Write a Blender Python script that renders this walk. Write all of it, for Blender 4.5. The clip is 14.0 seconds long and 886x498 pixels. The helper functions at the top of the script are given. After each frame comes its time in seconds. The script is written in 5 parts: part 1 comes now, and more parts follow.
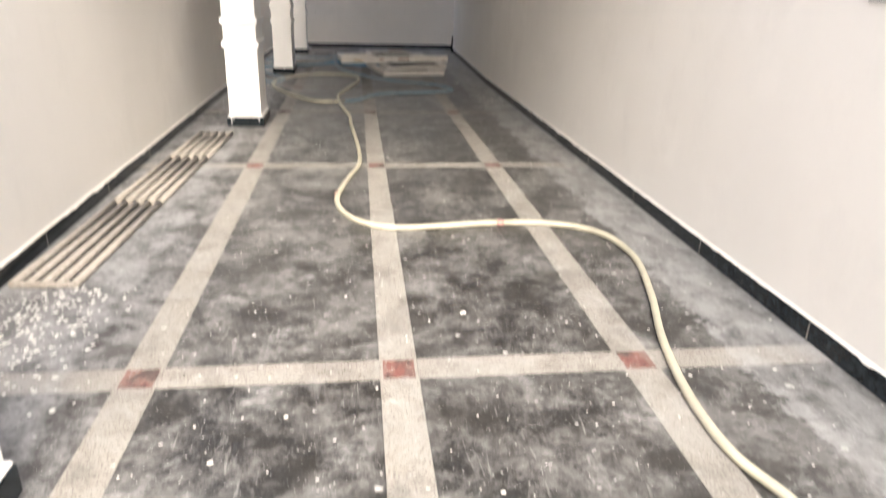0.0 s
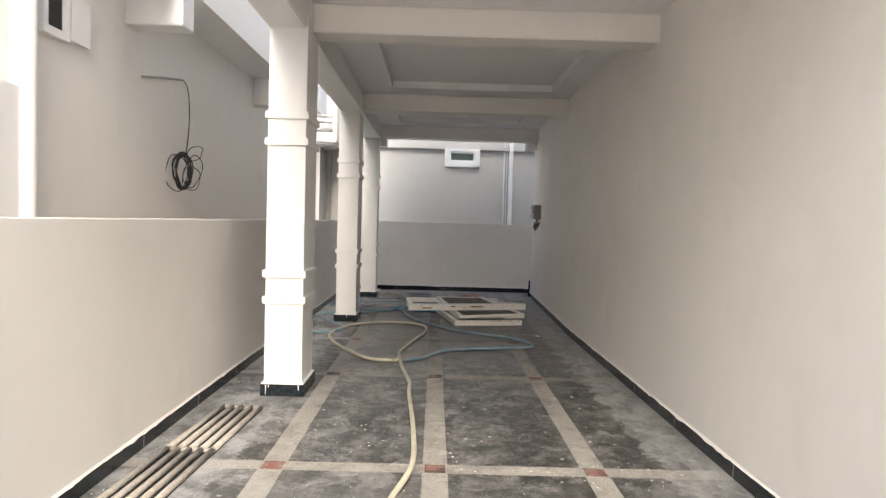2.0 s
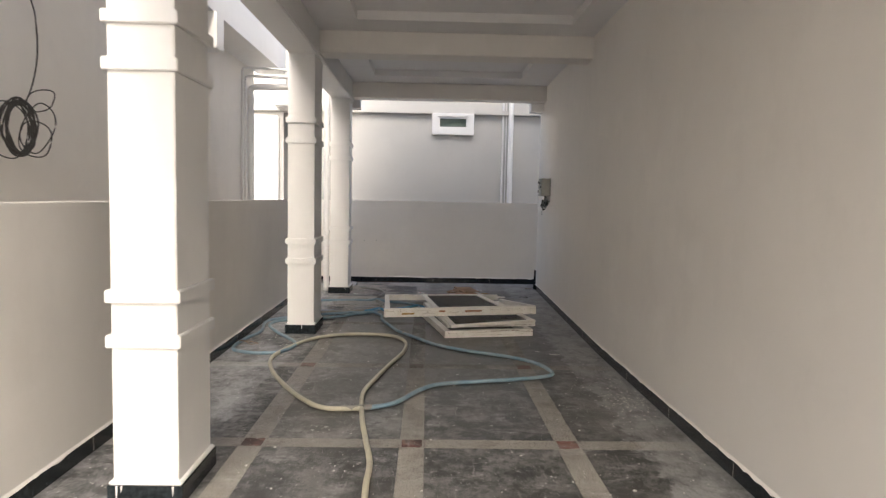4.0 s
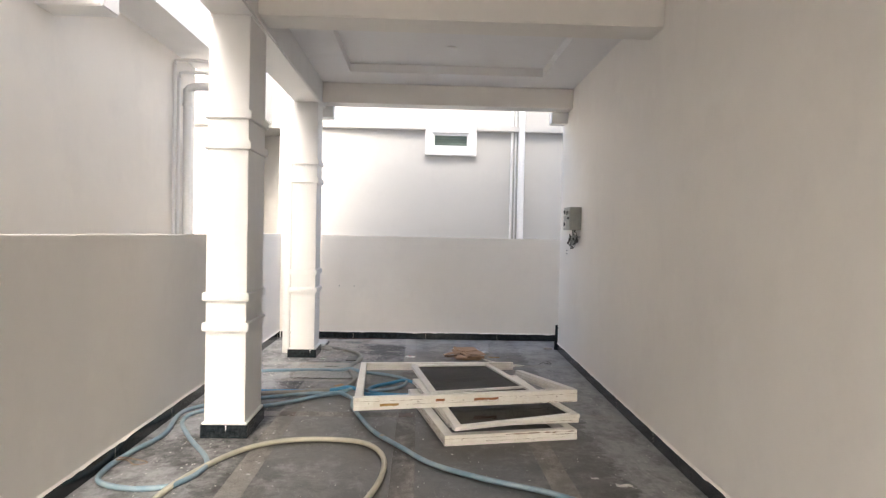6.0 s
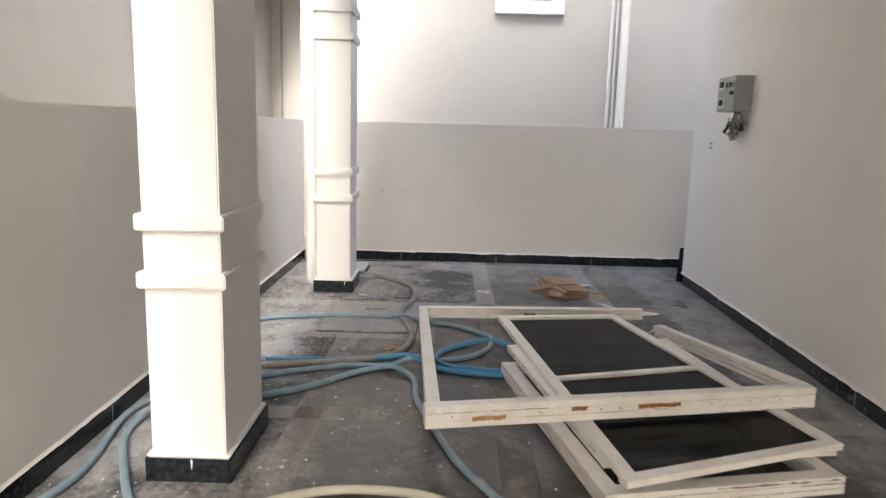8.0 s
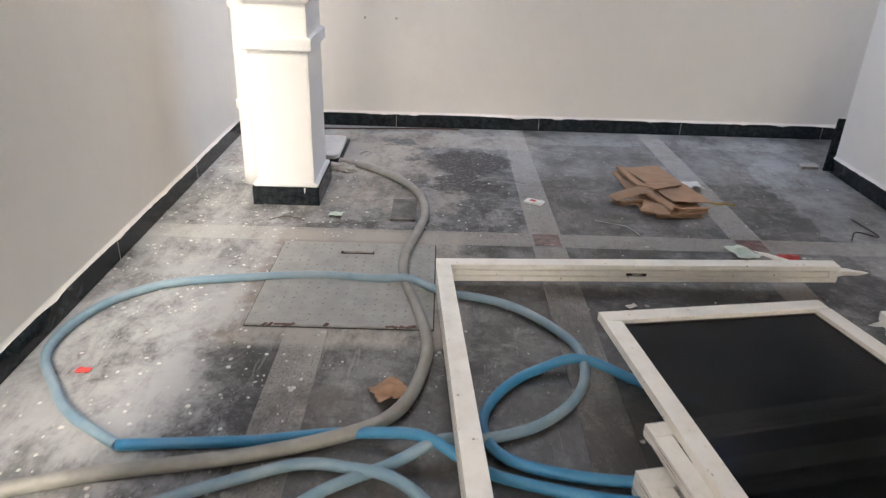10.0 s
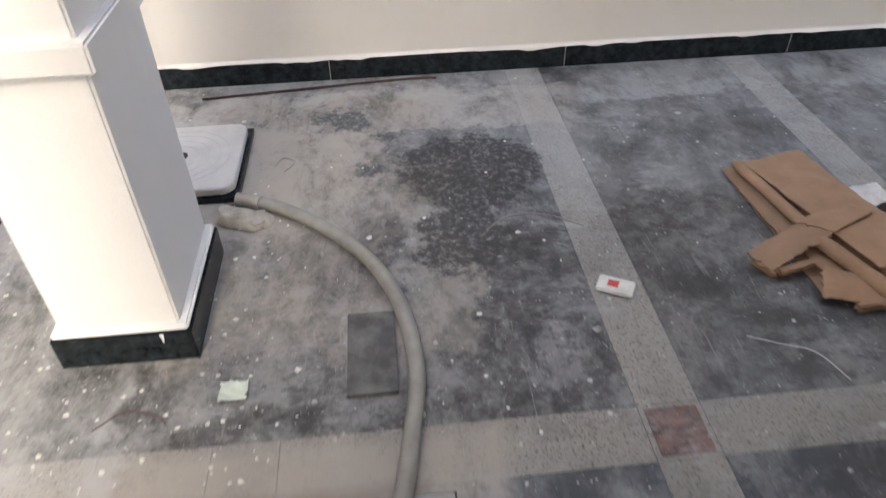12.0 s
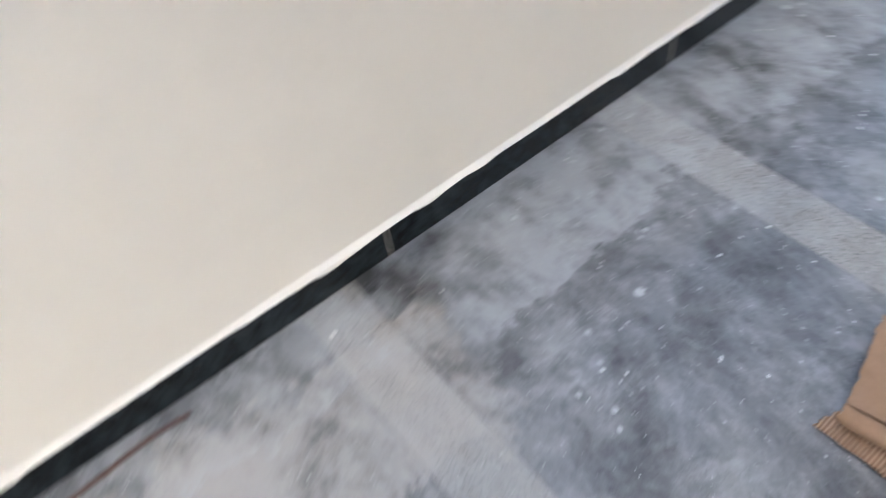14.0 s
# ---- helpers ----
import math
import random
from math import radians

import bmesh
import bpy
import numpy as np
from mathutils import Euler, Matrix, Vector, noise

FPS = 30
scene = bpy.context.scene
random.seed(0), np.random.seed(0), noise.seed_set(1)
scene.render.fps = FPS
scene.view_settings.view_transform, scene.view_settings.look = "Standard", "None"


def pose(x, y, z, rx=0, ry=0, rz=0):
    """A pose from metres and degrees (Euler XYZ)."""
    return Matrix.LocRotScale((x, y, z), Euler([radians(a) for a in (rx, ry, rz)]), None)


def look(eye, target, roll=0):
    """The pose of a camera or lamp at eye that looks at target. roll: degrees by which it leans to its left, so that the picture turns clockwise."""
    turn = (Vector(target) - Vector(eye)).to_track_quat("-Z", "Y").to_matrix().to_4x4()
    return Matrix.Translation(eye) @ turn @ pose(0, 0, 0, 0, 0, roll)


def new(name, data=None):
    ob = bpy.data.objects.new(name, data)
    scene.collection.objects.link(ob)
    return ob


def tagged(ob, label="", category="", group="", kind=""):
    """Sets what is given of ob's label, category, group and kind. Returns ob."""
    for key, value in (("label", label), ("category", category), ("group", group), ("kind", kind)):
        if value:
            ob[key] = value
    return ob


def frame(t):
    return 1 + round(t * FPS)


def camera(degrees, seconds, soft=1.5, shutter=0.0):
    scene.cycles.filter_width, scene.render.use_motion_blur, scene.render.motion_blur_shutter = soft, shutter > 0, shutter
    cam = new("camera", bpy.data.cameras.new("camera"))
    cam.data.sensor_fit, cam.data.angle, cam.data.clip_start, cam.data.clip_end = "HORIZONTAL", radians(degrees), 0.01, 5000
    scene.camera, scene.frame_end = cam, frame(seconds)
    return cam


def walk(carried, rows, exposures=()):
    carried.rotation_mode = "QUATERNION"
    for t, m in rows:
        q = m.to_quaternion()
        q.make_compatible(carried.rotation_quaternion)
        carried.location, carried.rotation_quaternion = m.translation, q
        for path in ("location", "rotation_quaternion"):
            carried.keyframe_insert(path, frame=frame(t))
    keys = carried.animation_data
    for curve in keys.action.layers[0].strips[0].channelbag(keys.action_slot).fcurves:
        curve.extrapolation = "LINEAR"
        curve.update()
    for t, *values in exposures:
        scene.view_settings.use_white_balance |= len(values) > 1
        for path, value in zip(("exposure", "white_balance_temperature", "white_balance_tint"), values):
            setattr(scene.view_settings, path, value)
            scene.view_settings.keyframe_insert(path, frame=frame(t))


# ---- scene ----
cam = camera(65.5, 14.0, 1.3, 0.3)
PATH = [
    (0, (-0.152, -0.058, 1.543), (0.085, 1.792, 0.822), 1.6),
    (0.5, (-0.122, 0.016, 1.583), (0.09, 1.99, 1.338), -0.7),
    (1, (-0.13, 0.365, 1.577), (0.063, 2.353, 1.479), 1.6),
    (1.5, (-0.08, 0.872, 1.602), (0.03, 2.869, 1.562), 0.2),
    (2, (-0.042, 1.543, 1.625), (-0.017, 3.542, 1.544), 1.6),
    (4.3, (0.117, 4.623, 1.645), (0.177, 6.617, 1.499), 0.8),
    (4.5, (0.139, 4.936, 1.645), (0.22, 6.932, 1.552), 0.7),
    (5, (0.136, 5.62, 1.606), (0.261, 7.613, 1.492), -0.5),
    (5.5, (0.138, 6.26, 1.62), (0.151, 8.256, 1.494), -0.6),
    (6, (0.082, 6.946, 1.634), (0.152, 8.945, 1.591), 1.2),
    (6.5, (0.071, 7.649, 1.598), (0.006, 9.642, 1.441), 0.3),
    (7, (-0.037, 8.367, 1.535), (0.013, 10.356, 1.324), 2.5),
    (7.5, (-0.163, 9.05, 1.515), (-0.181, 11.035, 1.267), -0.6),
    (8, (-0.339, 9.657, 1.494), (-0.357, 11.628, 1.158), 1.5),
    (8.2, (-0.434, 9.953, 1.475), (-0.419, 11.927, 1.152), 0.8),
    (10.3, (-0.595, 12.616, 1.442), (-0.562, 14.41, 0.557), 2.3),
    (10.5, (-0.622, 12.821, 1.437), (-0.572, 14.617, 0.557), 2.8),
    (11, (-0.691, 13.389, 1.445), (-0.607, 15.122, 0.45), 1.6),
    (11.5, (-0.647, 13.924, 1.408), (-0.614, 15.505, 0.184), 0.2),
    (12, (-0.661, 14.536, 1.433), (-0.524, 16.074, 0.161), -1.2),
    (12.5, (-0.643, 15.024, 1.381), (-0.563, 16.631, 0.193), 0.7),
    (13, (-0.545, 15.582, 1.45), (-0.809, 16.934, 0.0), -3.0),
    (13.5, (-0.586, 16.101, 1.438), (-0.631, 17.342, -0.129), -2.1),
    (13.8, (-0.473, 16.342, 1.423), (-0.127, 17.525, -0.152), -6.7),
    (14, (-0.287, 16.523, 1.404), (0.383, 17.592, -0.148), -9.3),
]
EXPOSURES = [(0.0, 1.83, 6100, 8), (0.7, 1.56, 6100, 8), (1.5, 1.70, 6050, 7), (2.0, 1.76, 6050, 7), (4.5, 1.93, 6200, 8), (5.0, 2.7, 6050, 7), (6.5, 2.68, 6200, 8), (8.0, 2.58, 6200, 8), (10.5, 2.9, 6150, 7), (11.5, 2.8, 6150, 8), (12.0, 2.85, 6200, 8), (12.5, 3.17, 6250, 8), (13.0, 3.05, 6250, 8), (13.5, 2.87, 6200, 8), (14.0, 3.32, 6050, 5)]
walk(cam, [(t, look(eye, target, roll)) for t, eye, target, roll in PATH], EXPOSURES)

# ---- world and light ----
world = bpy.data.worlds.new("sky")
scene.world = world
world.use_nodes = True
wn = world.node_tree
sky = wn.nodes.new("ShaderNodeTexSky")
sky.sky_type = "NISHITA"
sky.sun_disc = False
sky.sun_elevation = radians(42)
sky.sun_rotation = radians(175)
sky.air_density, sky.dust_density, sky.ozone_density = 1.0, 9.0, 1.0
wn.links.new(sky.outputs[0], wn.nodes["Background"].inputs[0])
wn.nodes["Background"].inputs[1].default_value = 0.15
sun_data = bpy.data.lights.new("sun", "SUN")
sun_data.energy, sun_data.angle, sun_data.color = 0.26, radians(50), (1.0, 0.99, 0.97)
sun = new("sun", sun_data)
sun.matrix_world = look((0.65, -7.40, 6.69), (0, 0, 0))


# ---- materials ----
def material(name):
    m = bpy.data.materials.new(name)
    m.use_nodes = True
    return m, m.node_tree, m.node_tree.nodes["Principled BSDF"]


def node(nt, kind, **values):
    n = nt.nodes.new(kind)
    for k, v in values.items():
        n.inputs[k].default_value = v
    return n


def coords(nt, scale=(1, 1, 1), world_space=True):
    """World positions, scaled."""
    src = nt.nodes.new("ShaderNodeNewGeometry").outputs["Position"] if world_space else nt.nodes.new("ShaderNodeTexCoord").outputs["Object"]
    mp = node(nt, "ShaderNodeMapping", Scale=scale)
    nt.links.new(src, mp.inputs["Vector"])
    return mp.outputs[0]


def noise_tex(nt, vec, scale, detail=5.0, rough=0.55, distort=0.0):
    n = node(nt, "ShaderNodeTexNoise", Scale=scale, Detail=detail, Roughness=rough, Distortion=distort)
    nt.links.new(vec, n.inputs["Vector"])
    return n.outputs["Fac"]


def ramp(nt, fac, lo, hi, c0=(0, 0, 0), c1=(1, 1, 1)):
    r = nt.nodes.new("ShaderNodeValToRGB")
    e = r.color_ramp.elements
    e[0].position, e[1].position = lo, hi
    e[0].color, e[1].color = (*c0, 1), (*c1, 1)
    nt.links.new(fac, r.inputs[0])
    return r.outputs[0]


def mix(nt, fac, a, b, mode="MIX"):
    m = nt.nodes.new("ShaderNodeMix")
    m.data_type, m.blend_type = "RGBA", mode
    for sock, v in ((m.inputs[0], fac), (m.inputs[6], a), (m.inputs[7], b)):
        if hasattr(v, "links"):
            nt.links.new(v, sock)
        else:
            sock.default_value = v if isinstance(v, float) else (*v, 1)
    return m.outputs[2]


def mathn(nt, op, a, b=0.0):
    m = nt.nodes.new("ShaderNodeMath")
    m.operation, m.use_clamp = op, True
    for sock, v in ((m.inputs[0], a), (m.inputs[1], b)):
        if hasattr(v, "links"):
            nt.links.new(v, sock)
        else:
            sock.default_value = v
    return m.outputs[0]


def mathn2(nt, op, a, b=0.0):
    """Unclamped."""
    m = nt.nodes.new("ShaderNodeMath")
    m.operation = op
    for sock, v in ((m.inputs[0], a), (m.inputs[1], b)):
        if hasattr(v, "links"):
            nt.links.new(v, sock)
        else:
            sock.default_value = v
    return m.outputs[0]


def bump(nt, bsdf, height, strength, distance=0.01):
    b = node(nt, "ShaderNodeBump", Strength=strength, Distance=distance)
    nt.links.new(height, b.inputs["Height"])
    nt.links.new(b.outputs[0], bsdf.inputs["Normal"])


def paint(name, colour, dirt, rough=0.6, relief=0.25, amount=0.35):
    """Painted plaster: roller grain, broad unevenness and faint smears."""
    m, nt, b = material(name)
    v = coords(nt)
    broad = noise_tex(nt, v, 0.9, 3)
    smear = noise_tex(nt, coords(nt, (1.6, 1.6, 1.0)), 1.6, 8, 0.7)
    fine = noise_tex(nt, v, 160, 3)
    c = mix(nt, mathn(nt, "MULTIPLY", ramp(nt, broad, 0.35, 0.7), amount), colour, dirt)
    c = mix(nt, mathn(nt, "MULTIPLY", ramp(nt, smear, 0.55, 0.8), amount * 0.6), c, dirt)
    patch = nt.nodes.new("ShaderNodeTexVoronoi")
    patch.distance = "CHEBYCHEV"
    patch.inputs["Scale"].default_value = 1.3
    nt.links.new(v, patch.inputs["Vector"])
    filled = mathn(nt, "MULTIPLY", ramp(nt, patch.outputs["Distance"], 0.22, 0.34, (1, 1, 1), (0, 0, 0)), ramp(nt, noise_tex(nt, v, 2.2, 7, 0.7), 0.46, 0.6))
    c = mix(nt, mathn(nt, "MULTIPLY", filled, 0.30 * amount / 0.35), c, tuple(min(0.86, k * 1.08) for k in colour))
    streak = noise_tex(nt, coords(nt, (1.0, 1.0, 0.7)), 2.1, 9, 0.72)
    c = mix(nt, mathn(nt, "MULTIPLY", ramp(nt, streak, 0.52, 0.7), amount * 0.8), c, tuple(k * 0.93 for k in dirt))
    nt.links.new(c, b.inputs["Base Color"])
    b.inputs["Roughness"].default_value = rough
    mid = noise_tex(nt, v, 9, 4)
    bump(nt, b, mathn(nt, "ADD", mathn(nt, "MULTIPLY", fine, 0.25), mathn(nt, "MULTIPLY", mid, 0.75)), relief, 0.008)
    return m


def dust_layers(nt, base, dust, amount, stains):
    """Trodden dust, smears, cement film and paint drops over a floor colour."""
    v = coords(nt)
    warp = node(nt, "ShaderNodeTexNoise", Scale=7.0, Detail=7.0, Roughness=0.75)
    nt.links.new(v, warp.inputs["Vector"])
    shift = nt.nodes.new("ShaderNodeVectorMath")
    shift.operation = "MULTIPLY_ADD"
    nt.links.new(warp.outputs["Color"], shift.inputs[0])
    shift.inputs[1].default_value = (0.16, 0.16, 0)
    nt.links.new(v, shift.inputs[2])
    w = shift.outputs[0]
    cloud = noise_tex(nt, v, 2.3, 12, 0.76, 0.15)
    wisps = noise_tex(nt, coords(nt, (1.0, 0.55, 1)), 5.0, 10, 0.78, 0.25)
    blotch = noise_tex(nt, w, 11, 8, 0.75, 0.2)
    grit = noise_tex(nt, v, 55, 6, 0.75)
    region = noise_tex(nt, v, 0.6, 4, 0.6)
    k = mathn(nt, "MULTIPLY", ramp(nt, cloud, 0.47, 0.58), amount)
    c = mix(nt, k, base, dust)
    c = mix(nt, mathn(nt, "MULTIPLY", ramp(nt, wisps, 0.51, 0.58), amount * 0.75), c, dust)
    c = mix(nt, mathn(nt, "MULTIPLY", ramp(nt, blotch, 0.52, 0.59), amount * 0.6), c, dust)
    c = mix(nt, mathn(nt, "MULTIPLY", ramp(nt, grit, 0.52, 0.62), amount * 0.45), c, dust)
    c = mix(nt, mathn(nt, "MULTIPLY", ramp(nt, region, 0.50, 0.68), 0.20), c, dust)
    # damp dark stains and scuffs
    grime = noise_tex(nt, w, 2.6, 9, 0.68, 0.2)
    c = mix(nt, mathn(nt, "MULTIPLY", ramp(nt, grime, 0.51, 0.58), 0.72 * stains), c, (0.028, 0.026, 0.023))
    pits = noise_tex(nt, v, 30, 5, 0.7)
    c = mix(nt, mathn(nt, "MULTIPLY", ramp(nt, pits, 0.57, 0.64), 0.55 * stains), c, (0.03, 0.028, 0.025))
    scuff = noise_tex(nt, coords(nt, (9, 1.2, 1)), 3.0, 4, 0.6, 1.2)
    c = mix(nt, mathn(nt, "MULTIPLY", ramp(nt, scuff, 0.64, 0.68), 0.30), c, (0.34, 0.33, 0.31))
    for scale, size in ((7, 0.08), (15, 0.10), (38, 0.12), (85, 0.15)):
        vo = node(nt, "ShaderNodeTexVoronoi", Scale=float(scale), Randomness=1.0)
        fine = nt.nodes.new("ShaderNodeVectorMath")
        fine.operation = "MULTIPLY_ADD"
        jig = node(nt, "ShaderNodeTexNoise", Scale=float(scale) * 4, Detail=2.0)
        nt.links.new(v, jig.inputs["Vector"])
        nt.links.new(jig.outputs["Color"], fine.inputs[0])
        fine.inputs[1].default_value = (0.16 / scale, 0.16 / scale, 0)
        nt.links.new(v, fine.inputs[2])
        nt.links.new(fine.outputs[0], vo.inputs["Vector"])
        spot = ramp(nt, vo.outputs["Distance"], size, size + 0.03, (1, 1, 1), (0, 0, 0))
        pick = ramp(nt, noise_tex(nt, v, scale * 0.30, 2), 0.56, 0.60)
        c = mix(nt, mathn(nt, "MULTIPLY", mathn(nt, "MULTIPLY", spot, pick), 0.8), c, (0.52, 0.51, 0.485))
    # white plaster powder in wiped smears, thickest where nobody steps
    powder = noise_tex(nt, w, 3.4, 11, 0.72, 0.35)
    wiped = noise_tex(nt, coords(nt, (0.8, 1.7, 1)), 13, 8, 0.8, 0.4)
    k = mathn(nt, "MULTIPLY", ramp(nt, powder, 0.50, 0.66), ramp(nt, wiped, 0.42, 0.62))
    c = mix(nt, mathn(nt, "MULTIPLY", k, 0.62), c, (0.43, 0.425, 0.415))
    bare = noise_tex(nt, w, 4.3, 10, 0.74, 0.2)
    c = mix(nt, mathn(nt, "MULTIPLY", ramp(nt, bare, 0.53, 0.62), 0.55 * stains), c, (0.022, 0.021, 0.020))
    # cement film trodden round the covers and along the walls
    tan, pale = (0.35, 0.315, 0.275), (0.40, 0.40, 0.40)
    for ragged, films in ((0.10, ((-0.94, 15.02, 0.55, 0.58, 0.85, tan), (-0.99, 15.04, 0.40, 0.42, 0.55, (0.20, 0.155, 0.125)))),
                          (0.55, ((-0.95, 16.35, 0.55, 0.55, 0.6, tan), (-1.10, 17.00, 0.42, 0.45, 0.85, tan), (-0.65, 17.24, 0.85, 0.22, 0.8, tan), (-1.55, 16.9, 0.45, 0.55, 0.7, tan),
                                  (-0.85, 17.46, 1.0, 0.14, 0.45, pale), (1.2, 17.42, 1.1, 0.22, 0.6, pale), (0.7, 16.9, 1.3, 0.5, 0.3, pale), (-1.80, 15.6, 0.48, 1.9, 0.65, pale), (-1.82, 13.6, 0.42, 1.3, 0.55, pale), (-1.75, 4.0, 0.45, 4.2, 0.35, pale), (1.80, 8.0, 0.30, 10.0, 0.5, pale), (-0.2, 13.0, 1.0, 1.3, 0.62, (0.05, 0.043, 0.035)), (0.5, 12.4, 1.0, 1.7, 0.5, (0.05, 0.044, 0.036)), (0.0, 11.0, 0.8, 1.2, 0.45, (0.05, 0.045, 0.038)), (-1.75, 10.3, 0.45, 1.5, 0.5, pale), (0.25, 14.3, 0.65, 0.75, 0.5, (0.045, 0.041, 0.036))))):
        sep = nt.nodes.new("ShaderNodeSeparateXYZ")
        wob = nt.nodes.new("ShaderNodeVectorMath")
        wob.operation = "MULTIPLY_ADD"
        wn = node(nt, "ShaderNodeTexNoise", Scale=4.0, Detail=8.0, Roughness=0.72)
        nt.links.new(v, wn.inputs["Vector"])
        nt.links.new(wn.outputs["Color"], wob.inputs[0])
        wob.inputs[1].default_value = (ragged, ragged, 0)
        nt.links.new(v, wob.inputs[2])
        nt.links.new(wob.outputs[0], sep.inputs[0])
        for cx, cy, hx, hy, k, film in films:
            ax = mathn(nt, "DIVIDE", mathn2(nt, "ABSOLUTE", mathn2(nt, "SUBTRACT", sep.outputs[0], cx + ragged / 2)), hx)
            ay = mathn(nt, "DIVIDE", mathn2(nt, "ABSOLUTE", mathn2(nt, "SUBTRACT", sep.outputs[1], cy + ragged / 2)), hy)
            inside = ramp(nt, mathn(nt, "MAXIMUM", ax, ay), 0.88, 0.97, (1, 1, 1), (0, 0, 0))
            worn = ramp(nt, wisps, 0.35, 0.55)
            c = mix(nt, mathn(nt, "MULTIPLY", mathn(nt, "MULTIPLY", inside, worn), k), c, film)
    # bare dark patches left in the film
    tear = node(nt, "ShaderNodeTexNoise", Scale=5.5, Detail=10.0, Roughness=0.78)
    nt.links.new(v, tear.inputs["Vector"])
    torn = nt.nodes.new("ShaderNodeVectorMath")
    torn.operation = "MULTIPLY_ADD"
    nt.links.new(tear.outputs["Color"], torn.inputs[0])
    torn.inputs[1].default_value = (0.45, 0.45, 0)
    nt.links.new(v, torn.inputs[2])
    fleck = mathn(nt, "ADD", ramp(nt, noise_tex(nt, v, 38, 6, 0.8), 0.40, 0.56), 0.33)
    for cx, cy, rad, col in ((-0.84, 17.17, 0.11, (0.05, 0.062, 0.07)), (-0.74, 16.78, 0.06, (0.04, 0.045, 0.05)), (-0.35, 16.72, 0.26, (0.022, 0.02, 0.019)), (-0.44, 16.32, 0.17, (0.03, 0.027, 0.025))):
        d = nt.nodes.new("ShaderNodeVectorMath")
        d.operation = "DISTANCE"
        nt.links.new(torn.outputs[0], d.inputs[0])
        d.inputs[1].default_value = (cx + 0.225, cy + 0.225, 0)
        near = ramp(nt, d.outputs["Value"], rad - 0.02, rad + 0.02, (0.9, 0.9, 0.9), (0, 0, 0))
        c = mix(nt, mathn(nt, "MULTIPLY", near, fleck), c, col)
    return c, cloud, wisps


def floor_material(name, low, high, dust, amount, rough, speck=None):
    m, nt, b = material(name)
    v = coords(nt)
    base = mix(nt, ramp(nt, noise_tex(nt, v, 45, 6, 0.7), 0.35, 0.7), low, high)
    if speck:
        base = mix(nt, ramp(nt, noise_tex(nt, v, 120, 3, 0.6), 0.55, 0.62), base, speck)
    info = nt.nodes.new("ShaderNodeObjectInfo")
    base = mix(nt, mathn(nt, "MULTIPLY", info.outputs["Random"], 0.12), base, dust)
    c, cloud, wisps = dust_layers(nt, base, dust, amount, 0.3 if speck else 1.0)
    nt.links.new(c, b.inputs["Base Color"])
    r = nt.nodes.new("ShaderNodeMapRange")
    r.inputs["To Min"].default_value, r.inputs["To Max"].default_value = rough, min(1.0, rough + 0.35)
    nt.links.new(cloud, r.inputs["Value"])
    nt.links.new(r.outputs[0], b.inputs["Roughness"])
    b.inputs["Specular IOR Level"].default_value = 0.4
    bump(nt, b, mathn(nt, "ADD", mathn(nt, "MULTIPLY", noise_tex(nt, v, 120, 4), 0.5), mathn(nt, "MULTIPLY", wisps, 0.5)), 0.25, 0.004)
    return m


WALL = paint("wall_paint", (0.80, 0.77, 0.725), (0.72, 0.69, 0.65))
WHITE = paint("white_paint", (0.80, 0.792, 0.78), (0.74, 0.73, 0.715), 0.5, 0.35)
CEIL = paint("ceiling_paint", (0.80, 0.79, 0.79), (0.75, 0.74, 0.74), 0.7, 0.12)
# off-white paint set darker, so the missing shade on this wall is in its colour
FARWALL_DIM = paint("dimmed_far_wall_paint", (0.50, 0.488, 0.465), (0.45, 0.44, 0.42), 0.7, 0.25)
GRANITE = floor_material("black_granite", (0.010, 0.010, 0.010), (0.030, 0.029, 0.028), (0.27, 0.262, 0.25), 0.42, 0.18)
BAND = floor_material("beige_terrazzo", (0.25, 0.228, 0.20), (0.34, 0.318, 0.285), (0.29, 0.278, 0.26), 0.35, 0.45, (0.07, 0.065, 0.055))
RED = floor_material("red_tile", (0.15, 0.045, 0.035), (0.20, 0.065, 0.05), (0.22, 0.18, 0.16), 0.6, 0.4)
EDGE = floor_material("grey_granite", (0.03, 0.03, 0.03), (0.07, 0.068, 0.065), (0.27, 0.265, 0.26), 0.75, 0.45)
GROUND = paint("dry_concrete", (0.34, 0.32, 0.29), (0.26, 0.245, 0.22), 0.9, 0.5)
GROUT = paint("cement_bed", (0.16, 0.15, 0.135), (0.11, 0.10, 0.09), 0.9, 0.5)


def simple(name, colour, rough, colour2=None, scale=20.0, metal=0.0, relief=0.1):
    m, nt, b = material(name)
    v = coords(nt, world_space=False)
    n = noise_tex(nt, v, scale, 5, 0.65)
    c = mix(nt, ramp(nt, n, 0.4, 0.68), colour, colour2 or tuple(x * 0.75 for x in colour))
    nt.links.new(c, b.inputs["Base Color"])
    b.inputs["Roughness"].default_value = rough
    b.inputs["Metallic"].default_value = metal
    bump(nt, b, n, relief, 0.004)
    return m


